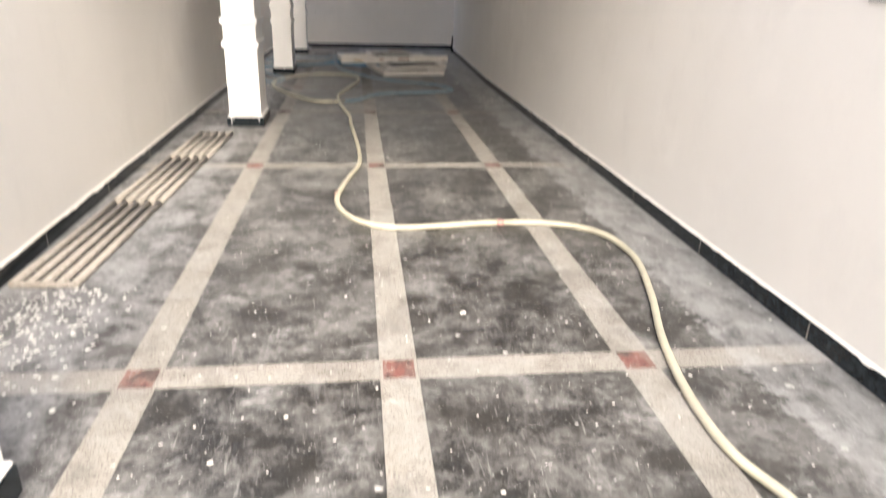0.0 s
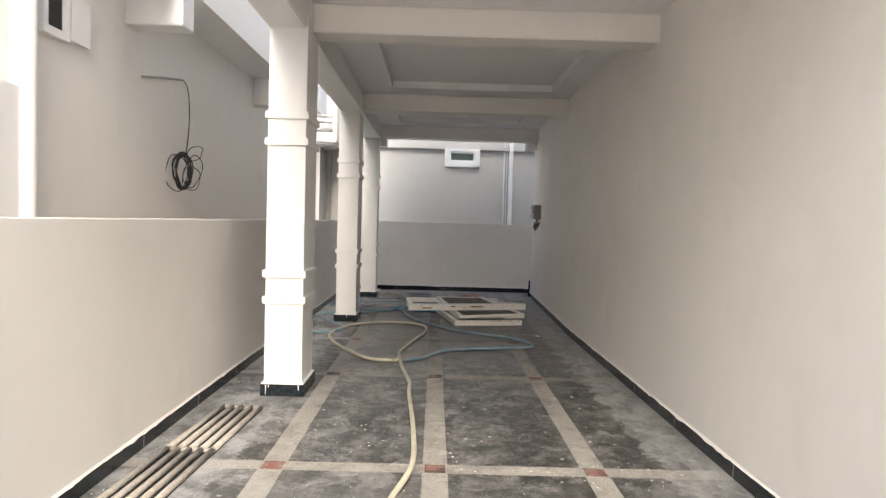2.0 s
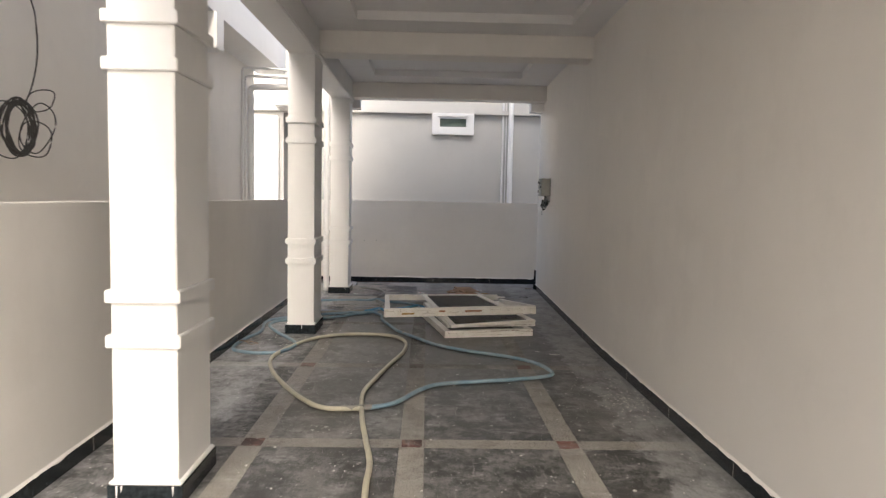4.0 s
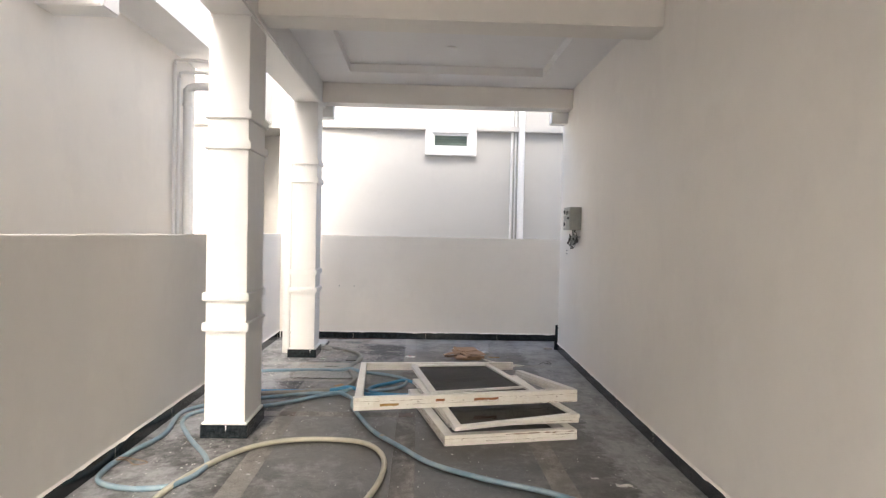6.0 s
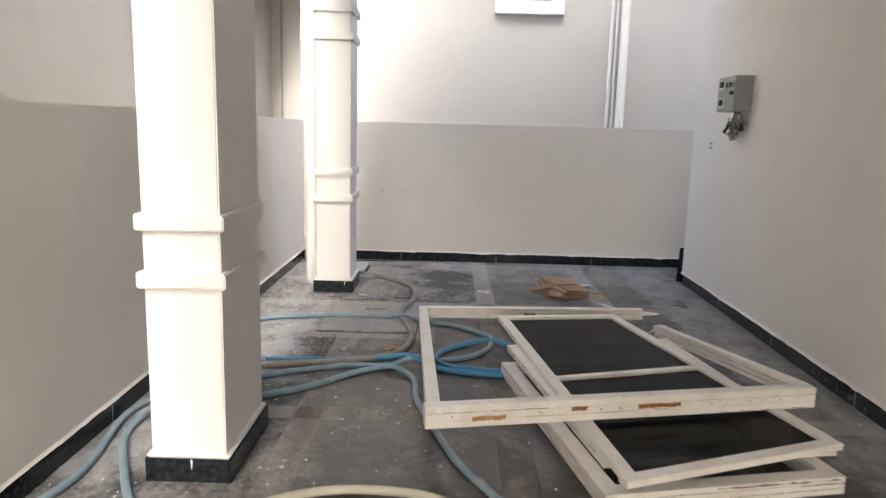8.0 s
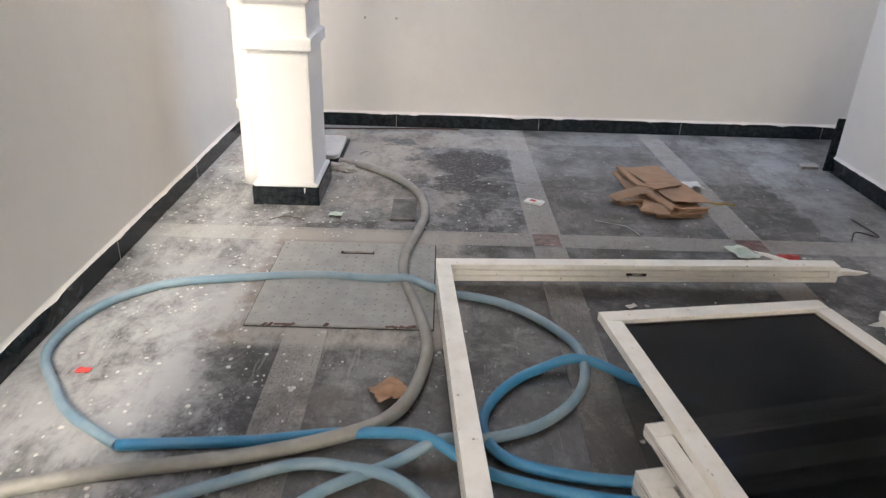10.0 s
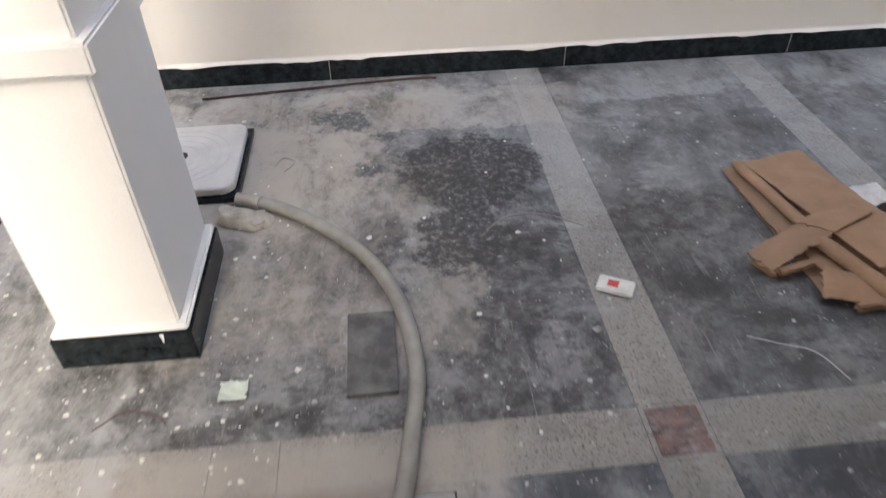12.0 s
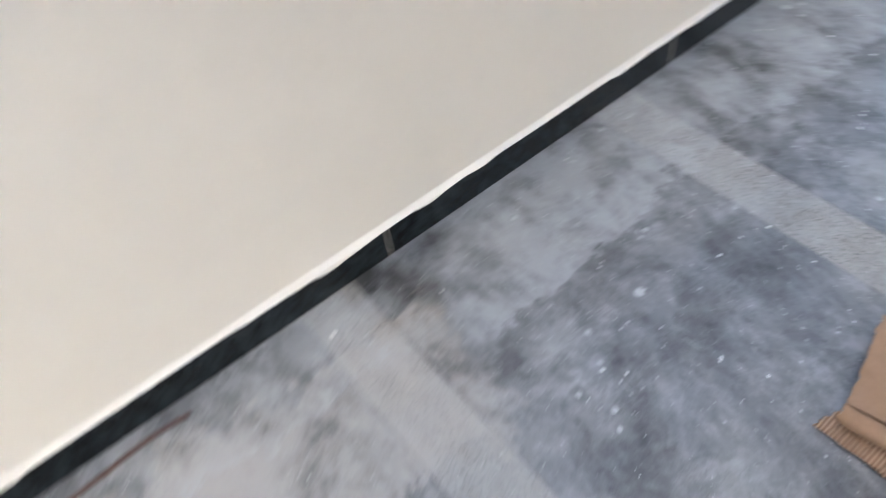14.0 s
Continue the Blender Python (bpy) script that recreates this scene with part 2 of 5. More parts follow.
SKIRT = simple("black_skirting", (0.008, 0.011, 0.013), 0.16, (0.028, 0.034, 0.039), 30.0)
SKIRT.node_tree.nodes["Principled BSDF"].inputs["Specular IOR Level"].default_value = 0.25
HOSE_CREAM = simple("cream_rubber", (0.52, 0.49, 0.37), 0.45, (0.40, 0.375, 0.30), 6.0)
HOSE_BLUE = simple("faded_blue_rubber", (0.16, 0.25, 0.31), 0.45, (0.27, 0.335, 0.37), 5.0)
HOSE_BRIGHT = simple("blue_rubber", (0.035, 0.20, 0.38), 0.4, (0.08, 0.25, 0.40), 5.0)
HOSE_GREY = simple("grey_rubber", (0.22, 0.21, 0.19), 0.55, (0.30, 0.29, 0.26), 9.0)


def worn_paint(name):
    """White gloss paint on old wood: brush grain, grimy streaks and chips down to brown wood."""
    m, nt, b = material(name)
    v = coords(nt, world_space=False)
    c = mix(nt, ramp(nt, noise_tex(nt, v, 7, 6, 0.7), 0.42, 0.66), (0.85, 0.82, 0.765), (0.75, 0.71, 0.635))
    c = mix(nt, mathn(nt, "MULTIPLY", ramp(nt, noise_tex(nt, v, 28, 6, 0.75), 0.60, 0.70), 0.30), c, (0.45, 0.38, 0.30))
    chip = noise_tex(nt, v, 42, 4, 0.65)
    c = mix(nt, mathn(nt, "MULTIPLY", ramp(nt, chip, 0.68, 0.70), 0.85), c, (0.16, 0.10, 0.06))
    nt.links.new(c, b.inputs["Base Color"])
    b.inputs["Roughness"].default_value = 0.42
    bump(nt, b, chip, 0.3, 0.003)
    return m


FRAME = worn_paint("chipped_white_paint")
WOOD = simple("bare_brown_wood", (0.20, 0.11, 0.06), 0.8, (0.10, 0.055, 0.03), 40.0)
RUST = simple("rust", (0.22, 0.07, 0.02), 0.8, (0.40, 0.17, 0.05), 40.0)
STEEL = simple("worn_steel_plate", (0.27, 0.265, 0.245), 0.6, (0.34, 0.33, 0.305), 9.0)
COVER = simple("grey_plastic_cover", (0.46, 0.45, 0.435), 0.5, (0.55, 0.535, 0.51), 7.0)
GRATE = simple("dusty_grate", (0.30, 0.27, 0.23), 0.75, (0.40, 0.37, 0.33), 25.0)
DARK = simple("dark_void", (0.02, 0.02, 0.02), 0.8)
CARD = simple("brown_cardboard", (0.36, 0.22, 0.13), 0.8, (0.30, 0.18, 0.10), 12.0)
METER = simple("grey_box_paint", (0.36, 0.375, 0.35), 0.5, (0.30, 0.31, 0.29), 10.0)
CABLE = simple("black_cable", (0.02, 0.018, 0.016), 0.5)
ROD = simple("dark_iron", (0.07, 0.035, 0.028), 0.8, (0.12, 0.06, 0.045), 40.0)
TREAD = simple("worn_dark_tread", (0.13, 0.115, 0.10), 0.7, (0.22, 0.205, 0.185), 60.0)
SLATE = simple("dusty_dark_stone", (0.05, 0.048, 0.046), 0.5, (0.15, 0.145, 0.135), 12.0)
CHIP = simple("plaster_chip", (0.66, 0.64, 0.60), 0.9)


def screen_material():
    m, nt, b = material("dark_mesh_glass")
    b.inputs["Base Color"].default_value = (0.008, 0.008, 0.009, 1)
    b.inputs["Roughness"].default_value = 0.10
    b.inputs["Specular IOR Level"].default_value = 0.05
    b.inputs["Alpha"].default_value = 0.72
    return m


SCREEN = screen_material()


# ---- building helpers ----
def part(name, bm, mat, parent=None, label="", smooth=False):
    me = bpy.data.meshes.new(name)
    bm.to_mesh(me)
    bm.free()
    for mt in mat if isinstance(mat, (list, tuple)) else [mat]:
        me.materials.append(mt)
    if smooth:
        for p in me.polygons:
            p.use_smooth = len(p.vertices) < 5
    ob = new(name, me)
    if parent:
        ob.parent = parent
    if label:
        ob["label"] = label
    return ob


def boxes(*lohi, bevel=0.0):
    """A mesh of boxes, each given by two corners, edges bevelled."""
    bm = bmesh.new()
    for (x0, y0, z0), (x1, y1, z1) in lohi:
        m = Matrix.Translation(((x0 + x1) / 2, (y0 + y1) / 2, (z0 + z1) / 2)) @ Matrix.Diagonal((abs(x1 - x0), abs(y1 - y0), abs(z1 - z0), 1))
        bmesh.ops.create_cube(bm, size=1, matrix=m)
    if bevel:
        bmesh.ops.bevel(bm, geom=bm.edges[:], offset=bevel, segments=2, affect="EDGES", clamp_overlap=True)
    return bm


def spline(points, step=0.04, closed=False):
    """Catmull-Rom through points."""
    P = [Vector(p) for p in points]
    n = len(P)
    out = []
    for i in range(n if closed else n - 1):
        a = P[(i - 1) % n] if closed or i else P[0] * 2 - P[1]
        b, c = P[i], P[(i + 1) % n]
        d = P[(i + 2) % n] if closed or i + 2 < n else c * 2 - b
        k = max(2, int((c - b).length / step))
        for j in range(k):
            t = j / k
            out.append(0.5 * ((2 * b) + (c - a) * t + (2 * a - 5 * b + 4 * c - d) * t * t + (3 * b - a - 3 * c + d) * t ** 3))
    if not closed:
        out.append(P[-1])
    return out


def tube(bm, path, r, sides=12, closed=False):
    """Sweeps a round section along a path into bm."""
    rings, n = [], len(path)
    up = Vector((0, 0, 1))
    for i, p in enumerate(path):
        d = (path[(i + 1) % n if closed else min(i + 1, n - 1)] - path[(i - 1) % n if closed else max(i - 1, 0)]).normalized()
        side = d.cross(up)
        if side.length < 0.2:
            side = d.cross(Vector((1, 0, 0)))
        side.normalize()
        w = side.cross(d)
        rings.append([bm.verts.new(p + side * math.cos(a) * r + w * math.sin(a) * r) for a in (2 * math.pi * k / sides for k in range(sides))])
    for i in range(n if closed else n - 1):
        a, b = rings[i], rings[(i + 1) % n]
        for k in range(sides):
            bm.faces.new((a[k], a[(k + 1) % sides], b[(k + 1) % sides], b[k]))
    if not closed:
        bm.faces.new(rings[0][::-1])
        bm.faces.new(rings[-1])
    return bm


def rail(bm, a, b, width, height, steps=0):
    """A bar between two points: top edge line a-b on its outer top corner side; width to its left, grooves along the outer face."""
    a, b = Vector(a), Vector(b)
    d = (b - a).normalized()
    left = Vector((0, 0, 1)).cross(d).normalized()
    up = d.cross(left)
    prof = [(0, 0)]
    if steps:
        h = height / steps
        for k in range(steps):
            prof += [(0, -h * k - h * 0.84), (0.006, -h * k - h * 0.88), (0.006, -h * (k + 1) + h * 0.02), (0, -h * (k + 1))]
        prof = prof[:-2] + [(0.006, -height)]
    else:
        prof += [(0, -height)]
    if steps:
        h = height / steps
        prof += [(width - 0.012, -height)]
        for k in reversed(range(steps)):
            prof += [(width - 0.012, -h * k - h * 0.84), (width, -h * k - h * 0.80), (width, -h * k), (width - 0.012, -h * k + h * 0.02)]
        prof = prof[:-1]
    else:
        prof += [(width, -height), (width, 0)]
    rings = []
    for p in (a, b):
        rings.append([bm.verts.new(p + left * u + up * v) for u, v in prof])
    n = len(prof)
    for k in range(n):
        bm.faces.new((rings[0][k], rings[0][(k + 1) % n], rings[1][(k + 1) % n], rings[1][k]))
    bm.faces.new(rings[0][::-1])
    bm.faces.new(rings[1])
    bmesh.ops.recalc_face_normals(bm, faces=bm.faces)
    return bm


def empty(name, loc=(0, 0, 0)):
    ob = new(name)
    ob.location = loc
    return ob


# ---- plan (metres) ----
XL, XR, YB = -2.15, 2.10, 17.58          # inner faces of left wall, house wall, back wall
WALL_TOP = 1.585
HOUSE_END = 16.75
BEND = 11.5                              # where the house wall turns slightly outwards
CEIL_Z, BEAM_Z, SIDE_Z = 3.60, 3.34, 3.30
BX = [-1.06, 0.0, 1.055]                 # centres of the long floor bands
BY = [-0.9, 2.50, 6.00, 8.695, 10.84, 13.12, 15.50]   # centres of the cross bands
BW = 0.082                               # half a band's width
NX = -2.95                               # the neighbour's wall

# ---- ground and walls ----
ground = part("ground", boxes(((-60, -60, -0.5), (60, 80, -0.06))), GROUND)
tagged(ground, "bare grey ground around the houses", "ground", kind="structure")
floor = part("floor", boxes(((XL - 0.15, -3, -0.06), (XR + 0.6, YB, -0.012))), GROUT)
tagged(floor, "dusty paved car porch floor of black slabs with beige bands and red squares", "floor", kind="structure")

def left_x(y):
    return -2.018 - 0.0006 * (y + 3)


def right_x(y):
    return 1.955 + 0.0276 * max(0.0, y - BEND)


def prism(bottom, top, bevel=0.0):
    """A four-cornered block between two quadrilaterals, each given anticlockwise."""
    bm = bmesh.new()
    lo, hi = [bm.verts.new(p) for p in bottom], [bm.verts.new(p) for p in top]
    bm.faces.new(lo[::-1])
    bm.faces.new(hi)
    for k in range(4):
        bm.faces.new((lo[k], lo[(k + 1) % 4], hi[(k + 1) % 4], hi[k]))
    if bevel:
        bmesh.ops.bevel(bm, geom=bm.edges[:], offset=bevel, segments=2, affect="EDGES")
    return bm


def slab_of(x0, x1, z):
    """Corners at height z between y -3 and the end, x0 and x1 being (near, far)."""
    return [(x0[0], -3, z), (x1[0], -3, z), (x1[1], x1[2], z), (x0[1], x1[2], z)]


L = (left_x(-3), left_x(YB))
tagged(part("wall_left", prism(slab_of((L[0] - 0.12, L[1] - 0.12), (*L, YB), -0.06), slab_of((L[0] - 0.12, L[1] - 0.12), (*L, YB), WALL_TOP), 0.008), WALL), "off-white painted boundary wall", "wall", kind="structure")
tagged(part("wall_back", boxes(((XL - 0.12, YB, -0.06), (6.0, YB + 0.12, WALL_TOP)), bevel=0.008), WALL), "off-white painted low back wall", "wall", kind="structure")
bm = bmesh.new()
plan = [(right_x(-3), -3), (XR + 0.23, -3), (XR + 0.23, HOUSE_END), (right_x(HOUSE_END), HOUSE_END), (right_x(BEND), BEND)]
lean = [0.07, 0, 0, 0.01, 0.05]
lo = [bm.verts.new((x, y, -0.06)) for x, y in plan]
hi = [bm.verts.new((x + d, y, 4.2)) for (x, y), d in zip(plan, lean)]
bm.faces.new(lo[::-1])
bm.faces.new(hi)
for k in range(5):
    bm.faces.new((lo[k], lo[(k + 1) % 5], hi[(k + 1) % 5], hi[k]))
bmesh.ops.bevel(bm, geom=[e for e in bm.edges if e.calc_face_angle(0) > 0.5], offset=0.006, segments=2, affect="EDGES")
tagged(part("wall_house", bm, WALL), "plain off-white painted house wall", "wall", kind="structure")
# height above 4.2 is added out of view, to block sky light at the back
tagged(part("wall_house_rear", boxes(((XR + 0.23, HOUSE_END - 0.23, -0.06), (6.0, HOUSE_END, 6.8))), WALL), "off-white painted rear wall of the house, raised unseen to shade the back", "wall", kind="structure")

# ceiling with recessed trays
TRAYS = [(-0.73, 4.2, 1.64, 7.43), (-0.73, 9.1, 1.66, 11.95), (-0.80, 13.4, 1.57, 15.45)]
# added block out of view, keeps sky light off the back wall and rear house
tagged(part("shading_storey", boxes(((-1.55, 3.4, CEIL_Z + 0.18), (6.0, 16.0, 6.6))), WALL), "unseen off-white storey added above the porch to shade the back", "house", kind="structure")
bm = boxes(((XL + 0.6, 3.4, CEIL_Z + 0.10), (XR, 16.4, CEIL_Z + 0.16)))
ys = [3.4] + [v for t in TRAYS for v in (t[1], t[3])] + [16.4]
lo = []
for k in range(0, len(ys), 2):
    lo.append(((XL + 0.6, ys[k], CEIL_Z), (XR, ys[k + 1], CEIL_Z + 0.10)))
for x0, y0, x1, y1 in TRAYS:
    lo += [((XL + 0.6, y0, CEIL_Z), (x0, y1, CEIL_Z + 0.10)), ((x1, y0, CEIL_Z), (XR, y1, CEIL_Z + 0.10))]
for a, b in lo:
    m = Matrix.Translation([(p + q) / 2 for p, q in zip(a, b)]) @ Matrix.Diagonal((*[abs(p - q) for p, q in zip(a, b)], 1))
    bmesh.ops.create_cube(bm, size=1, matrix=m)
tagged(part("ceiling", bm, CEIL), "pale grey plaster ceiling with recessed trays", "ceiling", kind="structure")

beam = tagged(empty("porch_beams"), "off-white painted porch beams on the columns", "beam", kind="structure")
part("side_beam", boxes(((-1.565, 3.4, SIDE_Z), (-1.225, 16.40, CEIL_Z + 0.16)), bevel=0.012), WHITE, beam)
for y0, y1 in ((8.00, 8.35), (12.47, 12.85), (16.09, 16.40)):
    part("cross_beam", boxes(((-1.225, y0, BEAM_Z), (XR, y1, CEIL_Z)), bevel=0.010), WALL, beam)
part("bracket", boxes(((-1.575, 16.40, 3.19), (-1.12, 16.62, 3.60)), bevel=0.008), WHITE, beam)
part("bracket", boxes(((1.876, 16.40, 3.19), (XR, 16.62, 3.60)), bevel=0.008), WHITE, beam)
part("roof_edge", boxes(((-1.575, 16.40, 3.60), (XR, 16.50, 3.76))), WHITE, beam)


# ---- columns ----
def column(x, y, depth, w, foot):
    """A column whose front face has its middle at x, y; w and foot: half the width of the shaft and of the skirting."""
    c = tagged(empty("column", (x, y, 0)), "white painted square porch column with raised bands and black skirting", "column", "porch columns")
    part("shaft", boxes(((-w, 0.018, 0.10), (w, depth - 0.018, CEIL_Z)), bevel=0.006), WHITE, c)
    part("skirting", boxes(((-foot, 0, 0.0), (foot, depth, 0.105)), bevel=0.002), SKIRT, c, "black polished stone skirting")
    part("plaster_lip", boxes(((0.006 - foot, 0.004, 0.105), (foot - 0.006, depth - 0.004, 0.125)), bevel=0.006), WHITE, c)
    for z in (0.838, 1.074, 2.262, 2.497):
        part("band", boxes(((-w - 0.024, 0.018 - 0.024, z), (w + 0.024, depth - 0.018 + 0.024, z + 0.068)), bevel=0.006), WHITE, c)


for x, y, d, w, foot in ((-1.42, 1.35, 0.50, 0.165, 0.187), (-1.387, 7.735, 0.58, 0.170, 0.198), (-1.416, 12.355, 0.60, 0.157, 0.182), (-1.405, 15.88, 0.46, 0.155, 0.184)):
    column(x, y, d, w, foot)

# ---- neighbour's house ----
nb = tagged(empty("neighbour_house"), "off-white painted house next door with projecting upper floor", "house")
part("wall", boxes(((NX - 0.25, -3, -0.05), (NX, 16.3, 4.05))), WALL, nb)
part("upper_floor", boxes(((NX, 6.6, 3.78), (-2.45, 16.6, 4.60))), WHITE, nb)
part("beam_end", boxes(((NX, 8.0, 3.36), (-2.42, 8.3, 3.78)), bevel=0.01), WHITE, nb)
part("beam_end", boxes(((NX, 12.45, 3.36), (-2.42, 12.75, 3.78)), bevel=0.01), WHITE, nb)


part("door_surround", boxes(((NX, 4.7, 0.0), (NX + 0.12, 5.05, 2.45)), ((NX, 5.93, 0.0), (NX + 0.12, 6.21, 2.45)), ((NX, 5.05, 2.36), (NX + 0.12, 5.93, 2.45)), bevel=0.008), WHITE, nb)
ndoor = part("door", boxes(((NX, 5.12, 0.0), (NX + 0.05, 5.86, 2.28)), bevel=0.006), WHITE, nb)
part("handle", boxes(((NX + 0.05, 5.80, 1.72), (NX + 0.09, 5.84, 1.80)), bevel=0.008), DARK, ndoor, "black door latch")
part("door_frame", boxes(((NX, 5.05, 0), (NX + 0.09, 5.12, 2.36)), ((NX, 5.86, 0), (NX + 0.09, 5.93, 2.36)), ((NX, 5.12, 2.28), (NX + 0.09, 5.86, 2.36)), bevel=0.004), WHITE, nb)
part("ventilator", boxes(((NX + 0.002, 6.66, 2.98), (NX + 0.02, 6.90, 3.27))), DARK, nb, "dark ventilator opening")
part("ventilator_frame", boxes(((NX, 6.60, 2.92), (NX + 0.05, 6.66, 3.33)), ((NX, 6.90, 2.92), (NX + 0.05, 6.96, 3.33)), ((NX, 6.66, 2.92), (NX + 0.05, 6.90, 2.98)), ((NX, 6.66, 3.27), (NX + 0.05, 6.90, 3.33))), WHITE, nb)
part("ventilator_leaf", boxes(((NX + 0.01, 7.00, 2.95), (NX + 0.04, 7.30, 3.30)), bevel=0.004), WHITE, nb)


def pipe(name, points, r, mat, parent, collars=()):
    ob = part(name, tube(bmesh.new(), spline(points, 0.08), r, 14), mat, parent, smooth=True)
    for c in collars:
        bm = bmesh.new()
        bmesh.ops.create_cone(bm, cap_ends=True, segments=16, radius1=r * 1.22, radius2=r * 1.22, depth=0.045, matrix=Matrix.Translation(c))
        bmesh.ops.bevel(bm, geom=[e for e in bm.edges if abs(e.verts[0].co.z - e.verts[1].co.z) < 1e-5], offset=0.006, segments=2)
        part("collar", bm, mat, ob, smooth=False)
    return ob


pipe("downpipe", [(NX + 0.09, 6.28, -0.02), (NX + 0.09, 6.28, 2.0), (NX + 0.09, 6.28, 4.5)], 0.09, WHITE, nb)
pipe("thin_pipe", [(NX + 0.035, 15.45, -0.02), (NX + 0.035, 15.45, 3.3), (NX + 0.035, 15.45, 3.62), (NX + 0.09, 15.46, 3.68), (-2.5, 15.52, 3.68), (-2.2, 15.6, 3.68)], 0.020, WHITE, nb)
pipe("thin_pipe", [(NX + 0.035, 15.60, -0.02), (NX + 0.035, 15.60, 3.2), (NX + 0.035, 15.60, 3.50), (NX + 0.10, 15.61, 3.57), (-2.5, 15.66, 3.57), (-2.2, 15.7, 3.57)], 0.022, WHITE, nb, ((NX + 0.035, 15.60, 2.0),))
pipe("waste_pipe", [(NX + 0.075, 15.80, -0.02), (NX + 0.075, 15.80, 3.1), (NX + 0.075, 15.80, 3.35), (NX + 0.14, 15.81, 3.43), (-2.5, 15.84, 3.44), (-2.2, 15.86, 3.46)], 0.052, WHITE, nb, ((NX + 0.075, 15.80, 3.2), (NX + 0.075, 15.80, 1.2)))
pipe("riser", [(-2.26, 15.86, 3.40), (-2.26, 15.86, 3.8), (-2.26, 15.86, 4.6)], 0.052, WHITE, nb, ((-2.26, 15.86, 3.72),))

# ---- house behind the back wall ----
back = tagged(empty("rear_house"), "off-white painted house behind the back wall with a small ventilator", "house")
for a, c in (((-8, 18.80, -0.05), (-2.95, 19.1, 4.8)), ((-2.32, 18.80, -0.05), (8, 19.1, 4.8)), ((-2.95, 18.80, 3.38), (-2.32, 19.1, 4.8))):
    part("wall", boxes((a, c)), FARWALL_DIM, back)
part("alcove_wall", boxes(((-3.1, 19.8, -0.05), (-2.1, 19.9, 3.5))), FARWALL_DIM, back)
part("alcove_wall", boxes(((-3.1, 19.1, -0.05), (-2.95, 19.8, 3.5))), FARWALL_DIM, back)
part("alcove_wall", boxes(((-2.32, 19.1, -0.05), (-2.1, 19.8, 3.5))), FARWALL_DIM, back)
part("alcove_ceiling", boxes(((-2.95, 19.1, 3.38), (-2.32, 19.8, 3.5))), FARWALL_DIM, back)
part("overhang", boxes(((-3.0, 18.1, 3.40), (-2.45, 18.80, 4.8)), bevel=0.04), FARWALL_DIM, back)
part("ledge", boxes(((-8, 18.70, 3.40), (-3.0, 18.80, 3.50)), ((-2.2, 18.70, 3.40), (0.155, 18.80, 3.50)), ((1.03, 18.70, 3.40), (8, 18.80, 3.50)), bevel=0.012), FARWALL_DIM, back)
vent = part("ventilator", boxes(((0.155, 18.72, 2.98), (0.275, 18.80, 3.43)), ((0.91, 18.72, 2.98), (1.03, 18.80, 3.43)), ((0.275, 18.72, 3.36), (0.91, 18.80, 3.43)), ((0.275, 18.72, 2.98), (0.91, 18.80, 3.11)), bevel=0.008), WHITE, back, "white moulded ventilator surround")
part("frame", boxes(((0.275, 18.75, 3.11), (0.315, 18.80, 3.36)), ((0.865, 18.75, 3.11), (0.91, 18.80, 3.36)), ((0.315, 18.75, 3.32), (0.865, 18.80, 3.36)), ((0.315, 18.75, 3.11), (0.865, 18.80, 3.15)), bevel=0.003), WHITE, vent)
part("backing", boxes(((0.315, 18.79, 3.15), (0.865, 18.798, 3.32))), DARK, vent)
LOUVRE = simple("green_grey_glass_louvre", (0.16, 0.20, 0.17), 0.2, (0.20, 0.25, 0.21), 3.0)
for k in range(4):
    bm = boxes(((0.315, -0.003, -0.022), (0.865, 0.003, 0.022)))
    bmesh.ops.transform(bm, matrix=Matrix.Translation((0, 18.772, 3.172 + 0.042 * k)) @ Matrix.Rotation(radians(35), 4, "X"), verts=bm.verts)
    part("louvre", bm, LOUVRE, vent)
pipe("thick_pipe", [(1.805, 18.73, -0.02), (1.805, 18.73, 2.0), (1.805, 18.73, 4.8)], 0.055, WHITE, back)
pipe("thin_pipe", [(1.645, 18.77, -0.02), (1.645, 18.77, 2.0), (1.645, 18.77, 4.8)], 0.022, WHITE, back, ((1.645, 18.77, 2.1),))
pipe("thin_pipe", [(1.71, 18.77, -0.02), (1.71, 18.77, 2.0), (1.71, 18.77, 4.8)], 0.014, WHITE, back)
pipe("wall_pipe", [(-3.07, 18.76, -0.02), (-3.07, 18.76, 2.0), (-3.07, 18.76, 3.3)], 0.035, WHITE, back)

pipe("thin_pipe", [(-2.81, 19.77, -0.02), (-2.81, 19.77, 2.0), (-2.81, 19.77, 3.3)], 0.012, METER, back)
part("dark_window", boxes(((-2.44, 19.76, 1.2), (-2.36, 19.798, 2.24)), bevel=0.004), DARK, back, "narrow dark window")
drain = tagged(empty("downpipe", (-1.675, 16.24, 0)), "white painted drain pipe standing beside a porch column", "pipe")
pipe("pipe", [(0, 0, 0.0), (0, 0, 1.5), (0, 0, 3.6)], 0.050, WHITE, drain, ((0, 0, 1.03), (0, 0, 0.48)))


